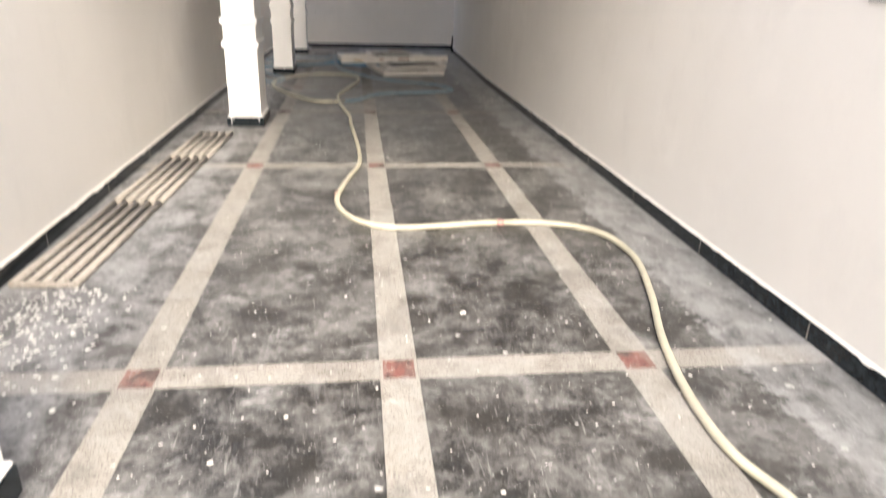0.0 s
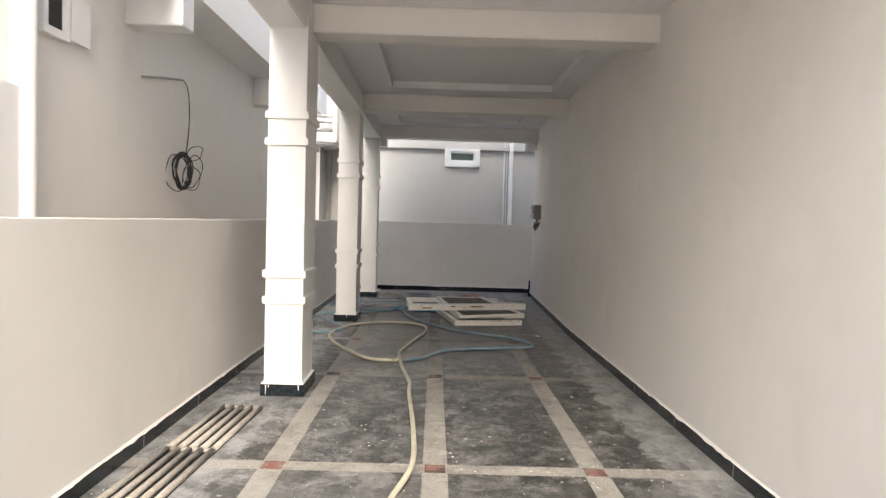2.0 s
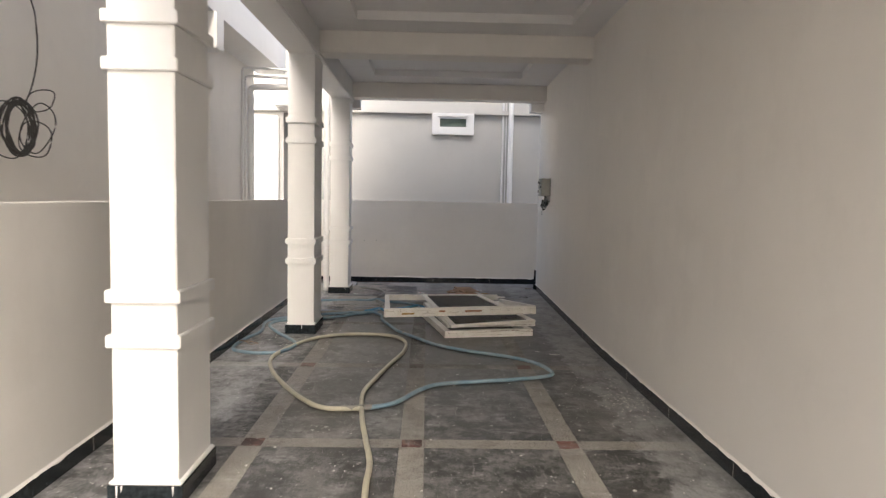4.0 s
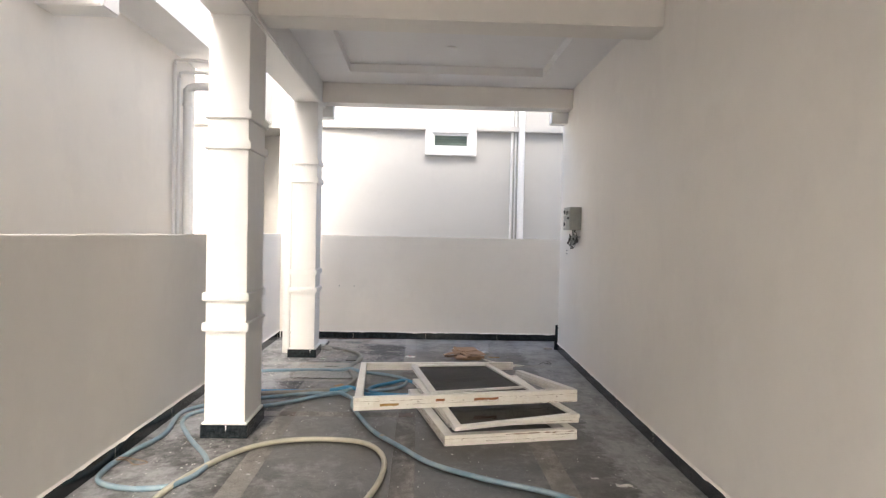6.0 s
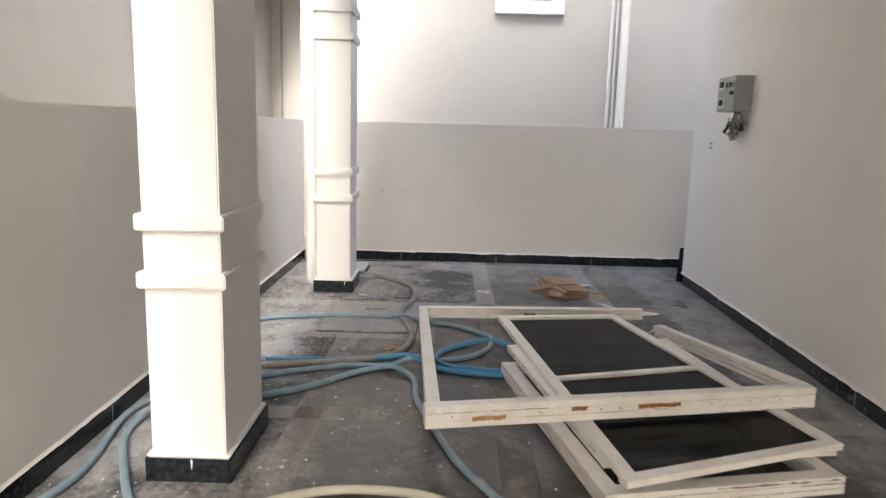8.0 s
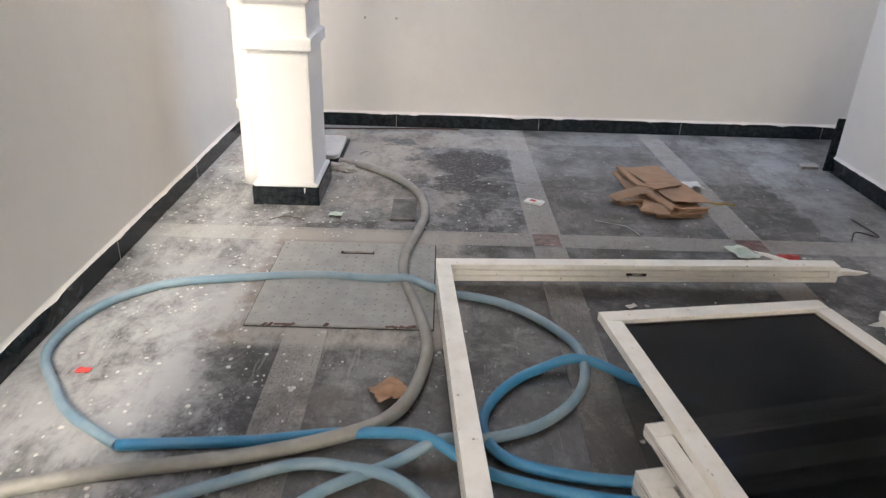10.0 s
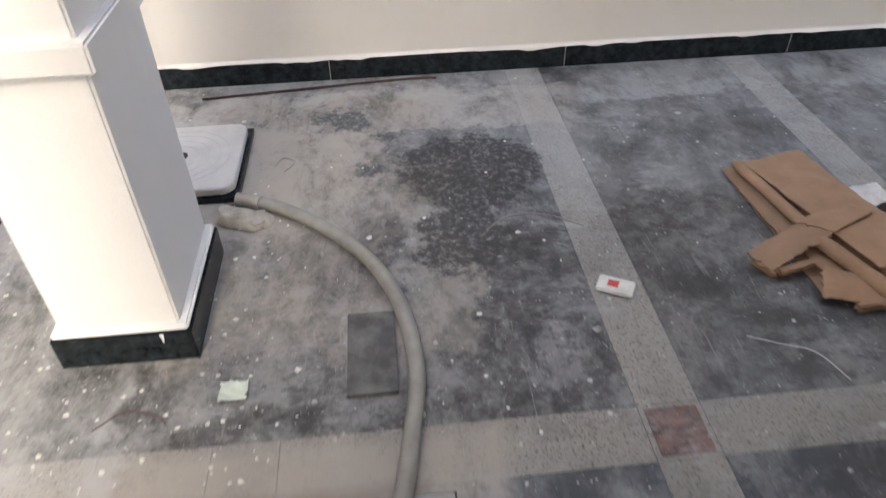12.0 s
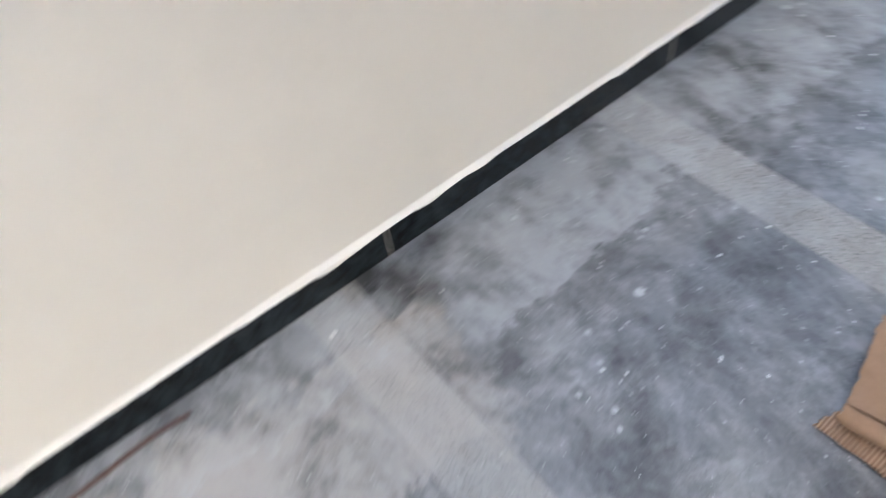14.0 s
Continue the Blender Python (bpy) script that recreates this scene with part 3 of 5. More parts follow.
# ---- skirting ----
def skirting(name, start, end, label):
    """Black stone tiles along a wall, the wall on the left of the way from start to end, with a ragged paint edge on top."""
    a, b = Vector((*start, 0)), Vector((*end, 0))
    d = (b - a).normalized()
    inward = Vector((d.y, -d.x, 0))
    s = tagged(empty(name, a), label, "skirting", kind="structure")
    turn = Matrix((( d.x, inward.x, 0), (d.y, inward.y, 0), (0, 0, 1))).to_4x4()
    s.matrix_world = Matrix.Translation(a) @ turn
    length, rnd = (b - a).length, random.Random(len(name))
    x = 0.0
    while x < length - 0.02:
        w = min(1.11, length - x)
        h = 0.100 + rnd.uniform(-0.003, 0.003)
        part("tile", boxes(((x + 0.0015, 0.0, 0.0), (x + w - 0.0015, 0.010, h)), bevel=0.0015), SKIRT, s)
        if x > 0:
            part("joint", boxes(((x - 0.0015, 0.0, 0.001), (x + 0.0015, 0.0104, h - 0.004))), GRATE, s, "pale grout joint")
        x += w
    bm, n = bmesh.new(), int(length / 0.035)
    rows = []
    for i in range(n + 1):
        u = length * i / n
        drop = 0.102 + 0.007 * noise.noise(Vector((u * 3 + a.x, a.y, 0))) - 0.020 * max(0, noise.noise(Vector((u * 11 + a.x, a.y + 5, 0)))) ** 1.5 - 0.004 * noise.noise(Vector((u * 30, a.x, 0)))
        rows.append([bm.verts.new((u, y, z)) for y, z in ((0.0, 0.118), (0.003, 0.112), (0.0105, 0.102), (0.0125, drop), (0.0102, drop - 0.001))])
    for r0, r1 in zip(rows, rows[1:]):
        for k in range(4):
            bm.faces.new((r0[k], r0[k + 1], r1[k + 1], r1[k]))
    part("paint_edge", bm, WALL, s, "ragged white paint edge")
    return s


skirting("baseboard_left", (left_x(-1.5), -1.5), (left_x(YB), YB), "black polished stone skirting along the boundary wall")
skirting("baseboard_back", (left_x(YB) + 0.02, YB), (4.5, YB), "black polished stone skirting along the back wall")
for end, start in ((-1.5, BEND), (BEND, HOUSE_END)):
    skirting("baseboard_house", (right_x(start), start), (right_x(end), end), "black polished stone skirting along the house wall")


# ---- hoses ----
def hose(name, points, r, mat, label, lifts=()):
    """A hose on the floor; lifts: (x, y, height) where it crosses over something."""
    pts = []
    for p in spline([(x, y, r) for x, y in points], 0.03):
        z = r + sum(h * math.exp(-((p.x - x) ** 2 + (p.y - y) ** 2) / 0.012) for x, y, h in lifts)
        pts.append(Vector((p.x, p.y, z)))
    ob = part(name, tube(bmesh.new(), pts, r, 12), mat, smooth=True)
    return tagged(ob, label, "hose")


cream = [(1.30, 1.15), (1.21, 1.57), (1.14, 1.82), (1.15, 2.18), (1.24, 2.65), (1.39, 3.15), (1.5, 3.68), (1.43, 4.09), (1.17, 4.29), (0.78, 4.33), (0.38, 4.28),
         (0.08, 4.26), (-0.14, 4.38), (-0.28, 4.64), (-0.32, 4.98), (-0.25, 5.46), (-0.15, 6.03), (-0.17, 6.84), (-0.24, 7.88), (-0.25, 8.29), (-0.31, 8.7),
         (-0.38, 9.18), (-0.43, 9.8), (-0.37, 10.25), (-0.27, 10.79), (-0.14, 11.45), (-0.16, 11.95), (-0.36, 12.25), (-0.81, 12.29), (-1.15, 12.07),
         (-1.36, 11.61), (-1.46, 11.07), (-1.36, 10.58), (-1.15, 10.08), (-0.9, 9.63), (-0.69, 9.40), (-0.41, 9.39)]
creamy = hose("garden_hose", cream, 0.019, HOSE_CREAM, "long dusty cream rubber hose looped over the floor", ((-0.42, 9.40, 0.0),))
PINK = simple("pink_tape", (0.45, 0.27, 0.23), 0.6, (0.38, 0.24, 0.20))
for p, q in (((0.775, 4.331, 0.019), (0.825, 4.325, 0.019)), ((-0.325, 5.02, 0.019), (-0.321, 5.07, 0.019))):
    part("tape_joint", tube(bmesh.new(), [Vector(p), Vector(q)], 0.0208, 12), PINK, creamy, "faded pink tape round the hose", smooth=True)
blue = [(-0.34, 9.42), (-0.15, 9.56), (0.05, 9.95), (0.23, 10.13), (0.61, 10.24), (0.95, 10.33), (1.22, 10.45), (1.29, 10.6), (1.2, 10.93), (0.97, 11.2),
        (0.54, 11.47), (0.2, 11.76), (-0.02, 12.12), (-0.25, 12.52), (-0.39, 12.93), (-0.5, 13.31), (-0.56, 13.68), (-0.87, 13.84), (-1.12, 13.77),
        (-1.45, 13.59), (-1.86, 13.29), (-1.975, 12.99), (-1.89, 12.4), (-1.955, 11.98), (-1.982, 11.62), (-1.92, 11.36), (-1.67, 11.24), (-1.44, 11.28)]
bluish = hose("garden_hose", blue, 0.018, HOSE_BLUE, "faded blue hose joined to the cream hose", ((-0.64, 13.85, 0.04), (-0.55, 13.5, 0.0)))
blue_b = [(-1.44, 11.28), (-1.35, 11.53), (-1.38, 11.81), (-1.68, 12.34), (-1.88, 12.8), (-1.80, 13.12), (-1.36, 13.29), (-1.08, 13.50), (-0.86, 13.74), (-0.53, 13.91),
          (-0.22, 14.04), (-0.05, 14.24), (-0.03, 14.46), (-0.12, 14.66), (-0.3, 14.82), (-0.57, 14.90), (-0.78, 14.985), (-1.08, 15.02), (-1.41, 14.975), (-1.71, 14.9),
          (-1.89, 14.73), (-1.96, 14.52), (-1.94, 14.34), (-1.82, 14.17), (-1.71, 14.04), (-1.5, 13.9)]
coiled = hose("garden_hose", blue_b, 0.018, HOSE_BLUE, "faded blue hose coiled around the porch column", ((-0.55, 13.92, 0.045), (-0.65, 15.0, 0.045), (-0.1, 14.42, 0.03)))
clean = hose("clean_length", [(-1.5, 13.9), (-1.12, 13.93), (-0.75, 13.97), (-0.35, 13.80), (0.01, 13.72), (0.3, 13.74)], 0.018, HOSE_BRIGHT, "cleaner bright blue end of the hose", ((-0.55, 13.92, 0.045), (-0.65, 13.97, 0.02)))
del clean["category"]
clean.parent = coiled
hose("garden_hose", [(0.35, 14.18), (0.16, 14.28), (0.04, 14.36), (-0.1, 14.37), (-0.26, 14.29), (-0.38, 14.13), (-0.40, 13.98), (-0.30, 13.86), (0.0, 13.80), (0.35, 13.84)], 0.018, HOSE_BRIGHT, "bright blue hose looped under the old window frames", ((-0.05, 14.40, 0.03),))
grey = [(-1.20, 16.60), (-1.03, 16.52), (-0.81, 16.31), (-0.68, 16.07), (-0.63, 15.78), (-0.66, 15.52), (-0.71, 15.24), (-0.70, 15.0), (-0.64, 14.76), (-0.59, 14.49),
        (-0.61, 14.27), (-0.68, 14.08), (-0.82, 13.97), (-1.12, 13.86), (-1.49, 13.78), (-1.75, 13.7)]
drain_hose = hose("drain_hose", grey, 0.023, HOSE_GREY, "dusty grey hose running from the drain cover", ((-0.71, 15.24, 0.008),))
part("hose_end", tube(bmesh.new(), [Vector((-1.205, 16.603, 0.024)), Vector((-1.16, 16.587, 0.024)), Vector((-1.12, 16.567, 0.024))], 0.0265, 14), GRATE, drain_hose, "dusty taped end of the hose")
bm = tube(bmesh.new(), [Vector((-0.56, 9.395, 0.021)), Vector((-0.48, 9.39, 0.022)), Vector((-0.33, 9.43, 0.021))], 0.023, 12)
part("joint_sleeve", bm, HOSE_GREY, creamy, "grey tape joint between the cream and blue hoses")
bm = tube(bmesh.new(), [Vector((-0.16, 12.36, 0.018)), Vector((-0.185, 12.40, 0.018))], 0.0215, 10)
part("wire_clip", bm, GRATE, bluish, "dusty wire clip on the blue hose")

# ---- old window frames ----
def stain(parent, a, b, t0, t1, drop0, drop1, mat):
    """A flake of rust or old paint on the outer face of a rail."""
    a, b = Vector(a), Vector(b)
    d = (b - a)
    out = d.normalized().cross(Vector((0, 0, 1))) * 0.0015
    bm, rnd, top, bot = bmesh.new(), random.Random(7), [], []
    for i in range(15):
        p = a + d * (t0 + (t1 - t0) * i / 14) + out
        top.append(bm.verts.new(p - Vector((0, 0, drop0 + rnd.uniform(0, 0.004)))))
        bot.append(bm.verts.new(p - Vector((0, 0, drop1 - rnd.uniform(0, 0.008)))))
    for i in range(14):
        bm.faces.new((top[i], bot[i], bot[i + 1], top[i + 1]))
    part("stain", bm, mat, parent, "rusty flaked patch")


def crack(parent, a, b, t0, t1, drop, thick, name="crack"):
    """A dark split along the outer face of a rail."""
    a, b = Vector(a), Vector(b)
    d = b - a
    out = d.normalized().cross(Vector((0, 0, 1))) * 0.0012
    bm, rnd, top, bot = bmesh.new(), random.Random(int(drop * 1000)), [], []
    for i in range(21):
        p = a + d * (t0 + (t1 - t0) * i / 20) + out - Vector((0, 0, drop + rnd.uniform(-0.0015, 0.0015)))
        w = thick * max(0.12, rnd.uniform(-0.3, 1.0))
        top.append(bm.verts.new(p + Vector((0, 0, w))))
        bot.append(bm.verts.new(p - Vector((0, 0, w))))
    for i in range(20):
        bm.faces.new((top[i], bot[i], bot[i + 1], top[i + 1]))
    part(name, bm, WOOD, parent, "dark split in the painted wood")


def shard(parent, name, base, tip, width, thick, label, seed):
    """A tapering broken piece of painted wood."""
    a, d, rnd = Vector(base), Vector(tip) - Vector(base), random.Random(seed)
    side = d.normalized().cross(Vector((0, 0, 1)))
    bm, rings = bmesh.new(), []
    for i in range(7):
        t = i / 6
        w, h = width * (1 - t) ** 0.7 / 2 + 0.001, thick * (1 - t) ** 0.5 / 2 + 0.001
        p = a + d * t + side * rnd.uniform(-0.15, 0.15) * width
        rings.append([bm.verts.new(p + side * w * x + Vector((0, 0, h * y))) for x, y in ((-1, -1), (1, -0.8), (0.8, 1), (-1, 0.9))])
    for r0, r1 in zip(rings, rings[1:]):
        for k in range(4):
            bm.faces.new((r0[k], r0[(k + 1) % 4], r1[(k + 1) % 4], r1[k]))
    bm.faces.new(rings[0][::-1])
    bm.faces.new(rings[-1])
    part(name, bm, FRAME, parent, label)


OCHRE = simple("ochre_stain", (0.42, 0.26, 0.08), 0.8)
outer = tagged(empty("window_outer_frame"), "old broken white wooden window frame lying tilted on other frames", "window frame", "old window frames")
FL, FR, BL, BR, RB = (-0.425, 12.56, 0.280), (1.50, 12.93, 0.290), (-0.565, 15.03, 0.112), (1.22, 15.08, 0.132), (1.25, 14.60, 0.13)
part("front_rail", rail(bmesh.new(), FL, FR, 0.065, 0.105, 3), FRAME, outer)
part("rear_rail", rail(bmesh.new(), BR, BL, 0.062, 0.085, 3), FRAME, outer)
part("left_rail", rail(bmesh.new(), (BL[0], BL[1] - 0.062, BL[2]), (FL[0], FL[1] + 0.065, FL[2]), 0.065, 0.100, 3), FRAME, outer)
part("right_rail", rail(bmesh.new(), (FR[0] - 0.01, FR[1] + 0.07, FR[2]), RB, 0.060, 0.085, 3), FRAME, outer)
stain(outer, FL, FR, 0.52, 0.63, 0.035, 0.060, RUST)
stain(outer, FL, FR, 0.11, 0.19, 0.052, 0.078, OCHRE)
stain(outer, FL, FR, 0.35, 0.39, 0.030, 0.055, RUST)
for t0, t1, drop, th in ((0.0, 0.30, 0.031, 0.0016), (0.22, 0.66, 0.066, 0.0016), (0.6, 1.0, 0.033, 0.0012), (0.74, 0.98, 0.098, 0.0025)):
    crack(outer, FL, FR, t0, t1, drop, th)
LB, LF = (BL[0], BL[1] - 0.062, BL[2]), (FL[0], FL[1] + 0.065, FL[2])
for t0, t1, drop, th in ((0.0, 1.0, 0.029, 0.0025), (0.05, 0.95, 0.062, 0.0022), (0.0, 0.7, 0.045, 0.0012), (0.3, 1.0, 0.078, 0.0012)):
    crack(outer, LB, LF, t0, t1, drop, th)
for t0, t1 in ((0.06, 0.066), (0.27, 0.277), (0.42, 0.428), (0.47, 0.478), (0.71, 0.715), (0.81, 0.817), (0.90, 0.906)):
    crack(outer, FL, FR, t0, t1, 0.050, 0.005, "nail_hole")
for t, w, h in ((0.85, 0.010, 0.010), (0.506, 0.095, 0.018), (0.16, 0.010, 0.010)):
    c = Vector(BR).lerp(Vector(BL), t) + Vector((0, -0.0635, -0.045))
    part("latch_slot" if w > 0.02 else "screw_hole", boxes(((c.x - w / 2, c.y, c.z - h / 2), (c.x + w / 2, c.y + 0.014, c.z + h / 2)), bevel=0.003), DARK, outer)
    if w > 0.02:
        part("latch_tongue", boxes(((c.x - 0.02, c.y - 0.003, c.z - 0.005), (c.x + 0.025, c.y + 0.01, c.z + 0.004)), bevel=0.003), GRATE, outer)
shard(outer, "splinter", (1.18, 15.04, 0.092), (1.36, 15.03, 0.10), 0.05, 0.03, "pale split end of the broken rail", 2)
shard(outer, "splinter", (1.02, 15.07, 0.120), (0.86, 15.10, 0.160), 0.03, 0.016, "lifted splinter of the rail", 3)
shard(outer, "broken_end", (1.250, 14.56, 0.095), (1.22, 14.70, 0.09), 0.085, 0.07, "frayed broken end of the side rail", 4)
shard(outer, "broken_end", (1.215, 14.58, 0.11), (1.17, 14.66, 0.05), 0.03, 0.03, "frayed broken end of the side rail", 5)


def frame4(name, label, c, width, height, steps, mid=None, pane=False):
    """A four-sided frame with its top corners front left, front right, back right, back left."""
    s = tagged(empty(name), label, "window frame", "old window frames")
    fl, fr, br, bl = (Vector(p) for p in c)
    u, v = (br - fr).normalized(), (bl - fl).normalized()
    part("front_rail", rail(bmesh.new(), fl, fr, width, height, steps), FRAME, s)
    part("rear_rail", rail(bmesh.new(), br, bl, width, height, steps), FRAME, s)
    part("right_rail", rail(bmesh.new(), fr + u * width, br - u * width, width, height, steps), FRAME, s)
    part("left_rail", rail(bmesh.new(), bl - v * width, fl + v * width, width, height, steps), FRAME, s)
    if mid:
        a, b = fl.lerp(bl, mid), fr.lerp(br, mid)
        e = (b - a).normalized() * width
        part("cross_rail", rail(bmesh.new(), a + e, b - e, 0.04, height * 0.9), FRAME, s)
    if pane:
        bm = bmesh.new()
        e = (fr - fl).normalized() * width * 0.8
        z = Vector((0, 0, -height * 0.5))
        for dz in (0, -0.004):
            bm.faces.new([bm.verts.new(p + z + Vector((0, 0, dz))) for p in (fl + e + v * 0.04, fr - e + u * 0.04, br - e - u * 0.04, bl + e - v * 0.04)])
        part("mesh_screen", bm, SCREEN, s, "dark fly mesh screen")
    return s


thick_frame = frame4("window_box_frame", "thick old white window frame with chipped paint lying on the floor", [(0.31, 12.20, 0.085), (1.385, 12.42, 0.085), (1.05, 14.0, 0.088), (0.005, 13.77, 0.088)], 0.075, 0.083, 3)
upper_frame = frame4("window_box_frame", "old white window frame stacked on another frame", [(0.35, 12.42, 0.125), (1.44, 12.60, 0.130), (1.13, 14.12, 0.170), (0.045, 13.87, 0.170)], 0.055, 0.040, 2)
frame4("window_sash", "white window sash with dark fly mesh lying on stacked frames", [(0.385, 12.17, 0.160), (1.435, 12.55, 0.175), (0.88, 14.57, 0.208), (0.02, 14.43, 0.210)], 0.062, 0.030, 0, 0.47, True)

A, B, C = (0.31, 12.20, 0.085), (1.385, 12.42, 0.085), (0.005, 13.77, 0.088)
for t0, t1, drop, th in ((0.45, 0.98, 0.012, 0.006), (0.0, 0.5, 0.027, 0.0015), (0.3, 0.9, 0.055, 0.0015), (0.80, 1.0, 0.030, 0.003)):
    crack(thick_frame, A, B, t0, t1, drop, th)
for t0, t1, drop, th in ((0.02, 0.98, 0.014, 0.002), (0.0, 0.9, 0.028, 0.0025), (0.1, 1.0, 0.042, 0.0015), (0.0, 1.0, 0.056, 0.0025), (0.2, 0.9, 0.070, 0.0015)):
    crack(thick_frame, C, A, t0, t1, drop, th)
for t0, t1, drop, th in ((0.0, 0.95, 0.010, 0.002), (0.05, 1.0, 0.022, 0.002), (0.0, 0.8, 0.032, 0.0015)):
    crack(upper_frame, (0.045, 13.87, 0.170), (0.35, 12.42, 0.125), t0, t1, drop, th)
crack(upper_frame, (0.35, 12.42, 0.125), (1.44, 12.60, 0.130), 0.55, 1.0, 0.020, 0.003)

# ---- drain grate ----
grate = tagged(empty("drain_grate", (-1.79, 3.44, 0)), "dusty metal drain grate of five round bars set in the floor", "drain grate")
grate.rotation_euler = (0, 0, radians(-2.6))
# no channel is cut: a thin black sheet gives the shade between the bars
part("slot", boxes(((-0.185, 0.0, 0.001), (0.165, 3.86, 0.004))), DARK, grate, "flat black sheet painted as the shade under the bars")
for k in range(5):
    x = -0.165 + k * 0.078 * (1 - 0.0)
    for y0, y1 in ((0.0, 1.42), (1.45, 2.76), (2.79, 3.86)):
        bm = tube(bmesh.new(), [Vector((x, y0, 0.020)), Vector((x, (y0 + y1) / 2, 0.020)), Vector((x, y1, 0.020))], 0.0215, 10)
        part("bar", bm, GRATE, grate, smooth=True)
for y in (0.01, 1.435, 2.775, 3.85):
    part("cross_bar", boxes(((-0.185, y - 0.014, 0.004), (0.165, y + 0.014, 0.030)), bevel=0.005), GRATE, grate)

# ---- inspection plate and plastic cover ----
plate = tagged(empty("manhole_plate", (-0.94, 15.0, 0)), "square grey chequered steel manhole plate with a slot handle", "manhole cover")
bm = boxes(((-0.37, -0.39, 0.001), (0.37, 0.39, 0.010)), bevel=0.002)
part("plate", bm, STEEL, plate)
part("gap", boxes(((-0.375, -0.395, 0.0005), (0.375, 0.395, 0.0022))), DARK, plate, "dark gap round the plate")
bm, rnd = bmesh.new(), random.Random(8)
for i in range(17):
    for j in range(17):
        if rnd.random() < 0.25:
            continue
        a = radians((45 if (i + j) % 2 else -45) + rnd.uniform(-8, 8))
        m = Matrix.Translation((-0.345 + i * 0.043, -0.350 + j * 0.044, 0.0102)) @ Matrix.Rotation(a, 4, "Z") @ Matrix.Diagonal((rnd.uniform(0.007, 0.015), rnd.uniform(0.002, 0.004), 0.0018, 1))
        bmesh.ops.create_cube(bm, size=1, matrix=m)
part("tread_pattern", bm, TREAD, plate)["kind"] = "stuff"
part("handle", boxes(((-0.068, 0.267, 0.010), (0.074, 0.281, 0.018)), bevel=0.004), GRATE, plate, "rusty grey slot handle")
rnd = random.Random(21)
bm = bmesh.new()
for x0, n in ((-0.29, 6), (0.20, 5), (-0.05, 1)):
    for k in range(n):
        m = Matrix.Translation((x0 + k * 0.022, -0.387 + rnd.uniform(-0.006, 0.006), 0.0108)) @ Matrix.Rotation(rnd.uniform(0, 1.5), 4, "Z") @ Matrix.Diagonal((rnd.uniform(0.015, 0.035), rnd.uniform(0.008, 0.02), 0.0012, 1))
        bmesh.ops.create_cube(bm, size=1, matrix=m)
part("rust_patches", bm, ROD, plate, "dark rust patches")["kind"] = "stuff"
part("handle_slot", boxes(((-0.080, 0.259, 0.0102), (0.080, 0.288, 0.0112))), DARK, plate)

cover = tagged(empty("drain_cover", (-1.45, 16.87, 0)), "square pale grey plastic drain cover with rounded corners, slightly raised", "drain cover")


def rounded(w, d, r, z0, z1, soft):
    """A slab with rounded corners and a softened top edge."""
    bm, rings = bmesh.new(), []
    for inset, z in ((0, z0), (0, z1 - soft), (soft * 0.3, z1 - soft * 0.3), (soft, z1)):
        ring = []
        for cx, cy, a0 in ((w / 2 - r, d / 2 - r, 0), (r - w / 2, d / 2 - r, 90), (r - w / 2, r - d / 2, 180), (w / 2 - r, r - d / 2, 270)):
            for k in range(7):
                a = radians(a0 + 15 * k)
                ring.append(bm.verts.new((cx + (r - inset) * math.cos(a), cy + (r - inset) * math.sin(a), z)))
        rings.append(ring)
    n = len(rings[0])
    for a, c in zip(rings, rings[1:]):
        for k in range(n):
            bm.faces.new((a[k], a[(k + 1) % n], c[(k + 1) % n], c[k]))
    bm.faces.new(rings[-1])
    bm.faces.new(rings[0][::-1])
    return bm


bm = rounded(0.46, 0.47, 0.05, 0.028, 0.056, 0.007)
part("lid", bm, COVER, cover)
part("frame", boxes(((-0.245, -0.25, 0.0), (-0.205, 0.25, 0.022)), ((0.205, -0.25, 0.0), (0.245, 0.25, 0.022)), ((-0.205, -0.25, 0.0), (0.205, -0.21, 0.022)), ((-0.205, 0.21, 0.0), (0.205, 0.25, 0.022)), ((-0.205, -0.21, 0.001), (0.205, 0.21, 0.010)), bevel=0.002), SKIRT, cover, "black rim under the cover")
for r in (0.075, 0.115, 0.155, 0.190):
    ring = [Vector((math.cos(a) * r, math.sin(a) * r, 0.0555)) for a in (2 * math.pi * k / 48 for k in range(48))]
    part("ridge", tube(bmesh.new(), ring, 0.0022, 6, closed=True), COVER, cover, smooth=True)
for s in (-1, 1):
    bm = bmesh.new()
    vs = [bm.verts.new((s * 0.006 + s * 0.026 * math.sin(t), 0.030 * math.cos(t), 0.0572)) for t in (math.pi * k / 10 for k in range(11))]
    bm.faces.new(vs if s < 0 else vs[::-1])
    part("finger_hole", bm, DARK, cover)

hole = tagged(part("floor_drain", boxes(((-1.95, 17.30, 0.001), (-1.79, 17.44, 0.004)), bevel=0.001), DARK), "open square drain hole in the floor corner", "floor drain")
bm = boxes(((-1.83, 17.245, 0.003), (-1.60, 17.285, 0.016)), ((-1.755, 17.285, 0.003), (-1.715, 17.37, 0.018)), bevel=0.004)
m = Matrix.Translation((-1.737, 17.39, 0.018)) @ Matrix.Diagonal((1, 1.5, 0.5, 1))
bmesh.ops.create_icosphere(bm, subdivisions=3, radius=0.034, matrix=m)
tagged(part("putty_knife", bm, COVER, smooth=False), "dust-covered putty knife lying by the drain hole", "putty knife")
tagged(part("stone_offcut", boxes(((-0.815, 15.69, 0.001), (-0.68, 15.99, 0.014)), bevel=0.002), SLATE), "thin black stone offcut lying on the floor", "stone offcut")
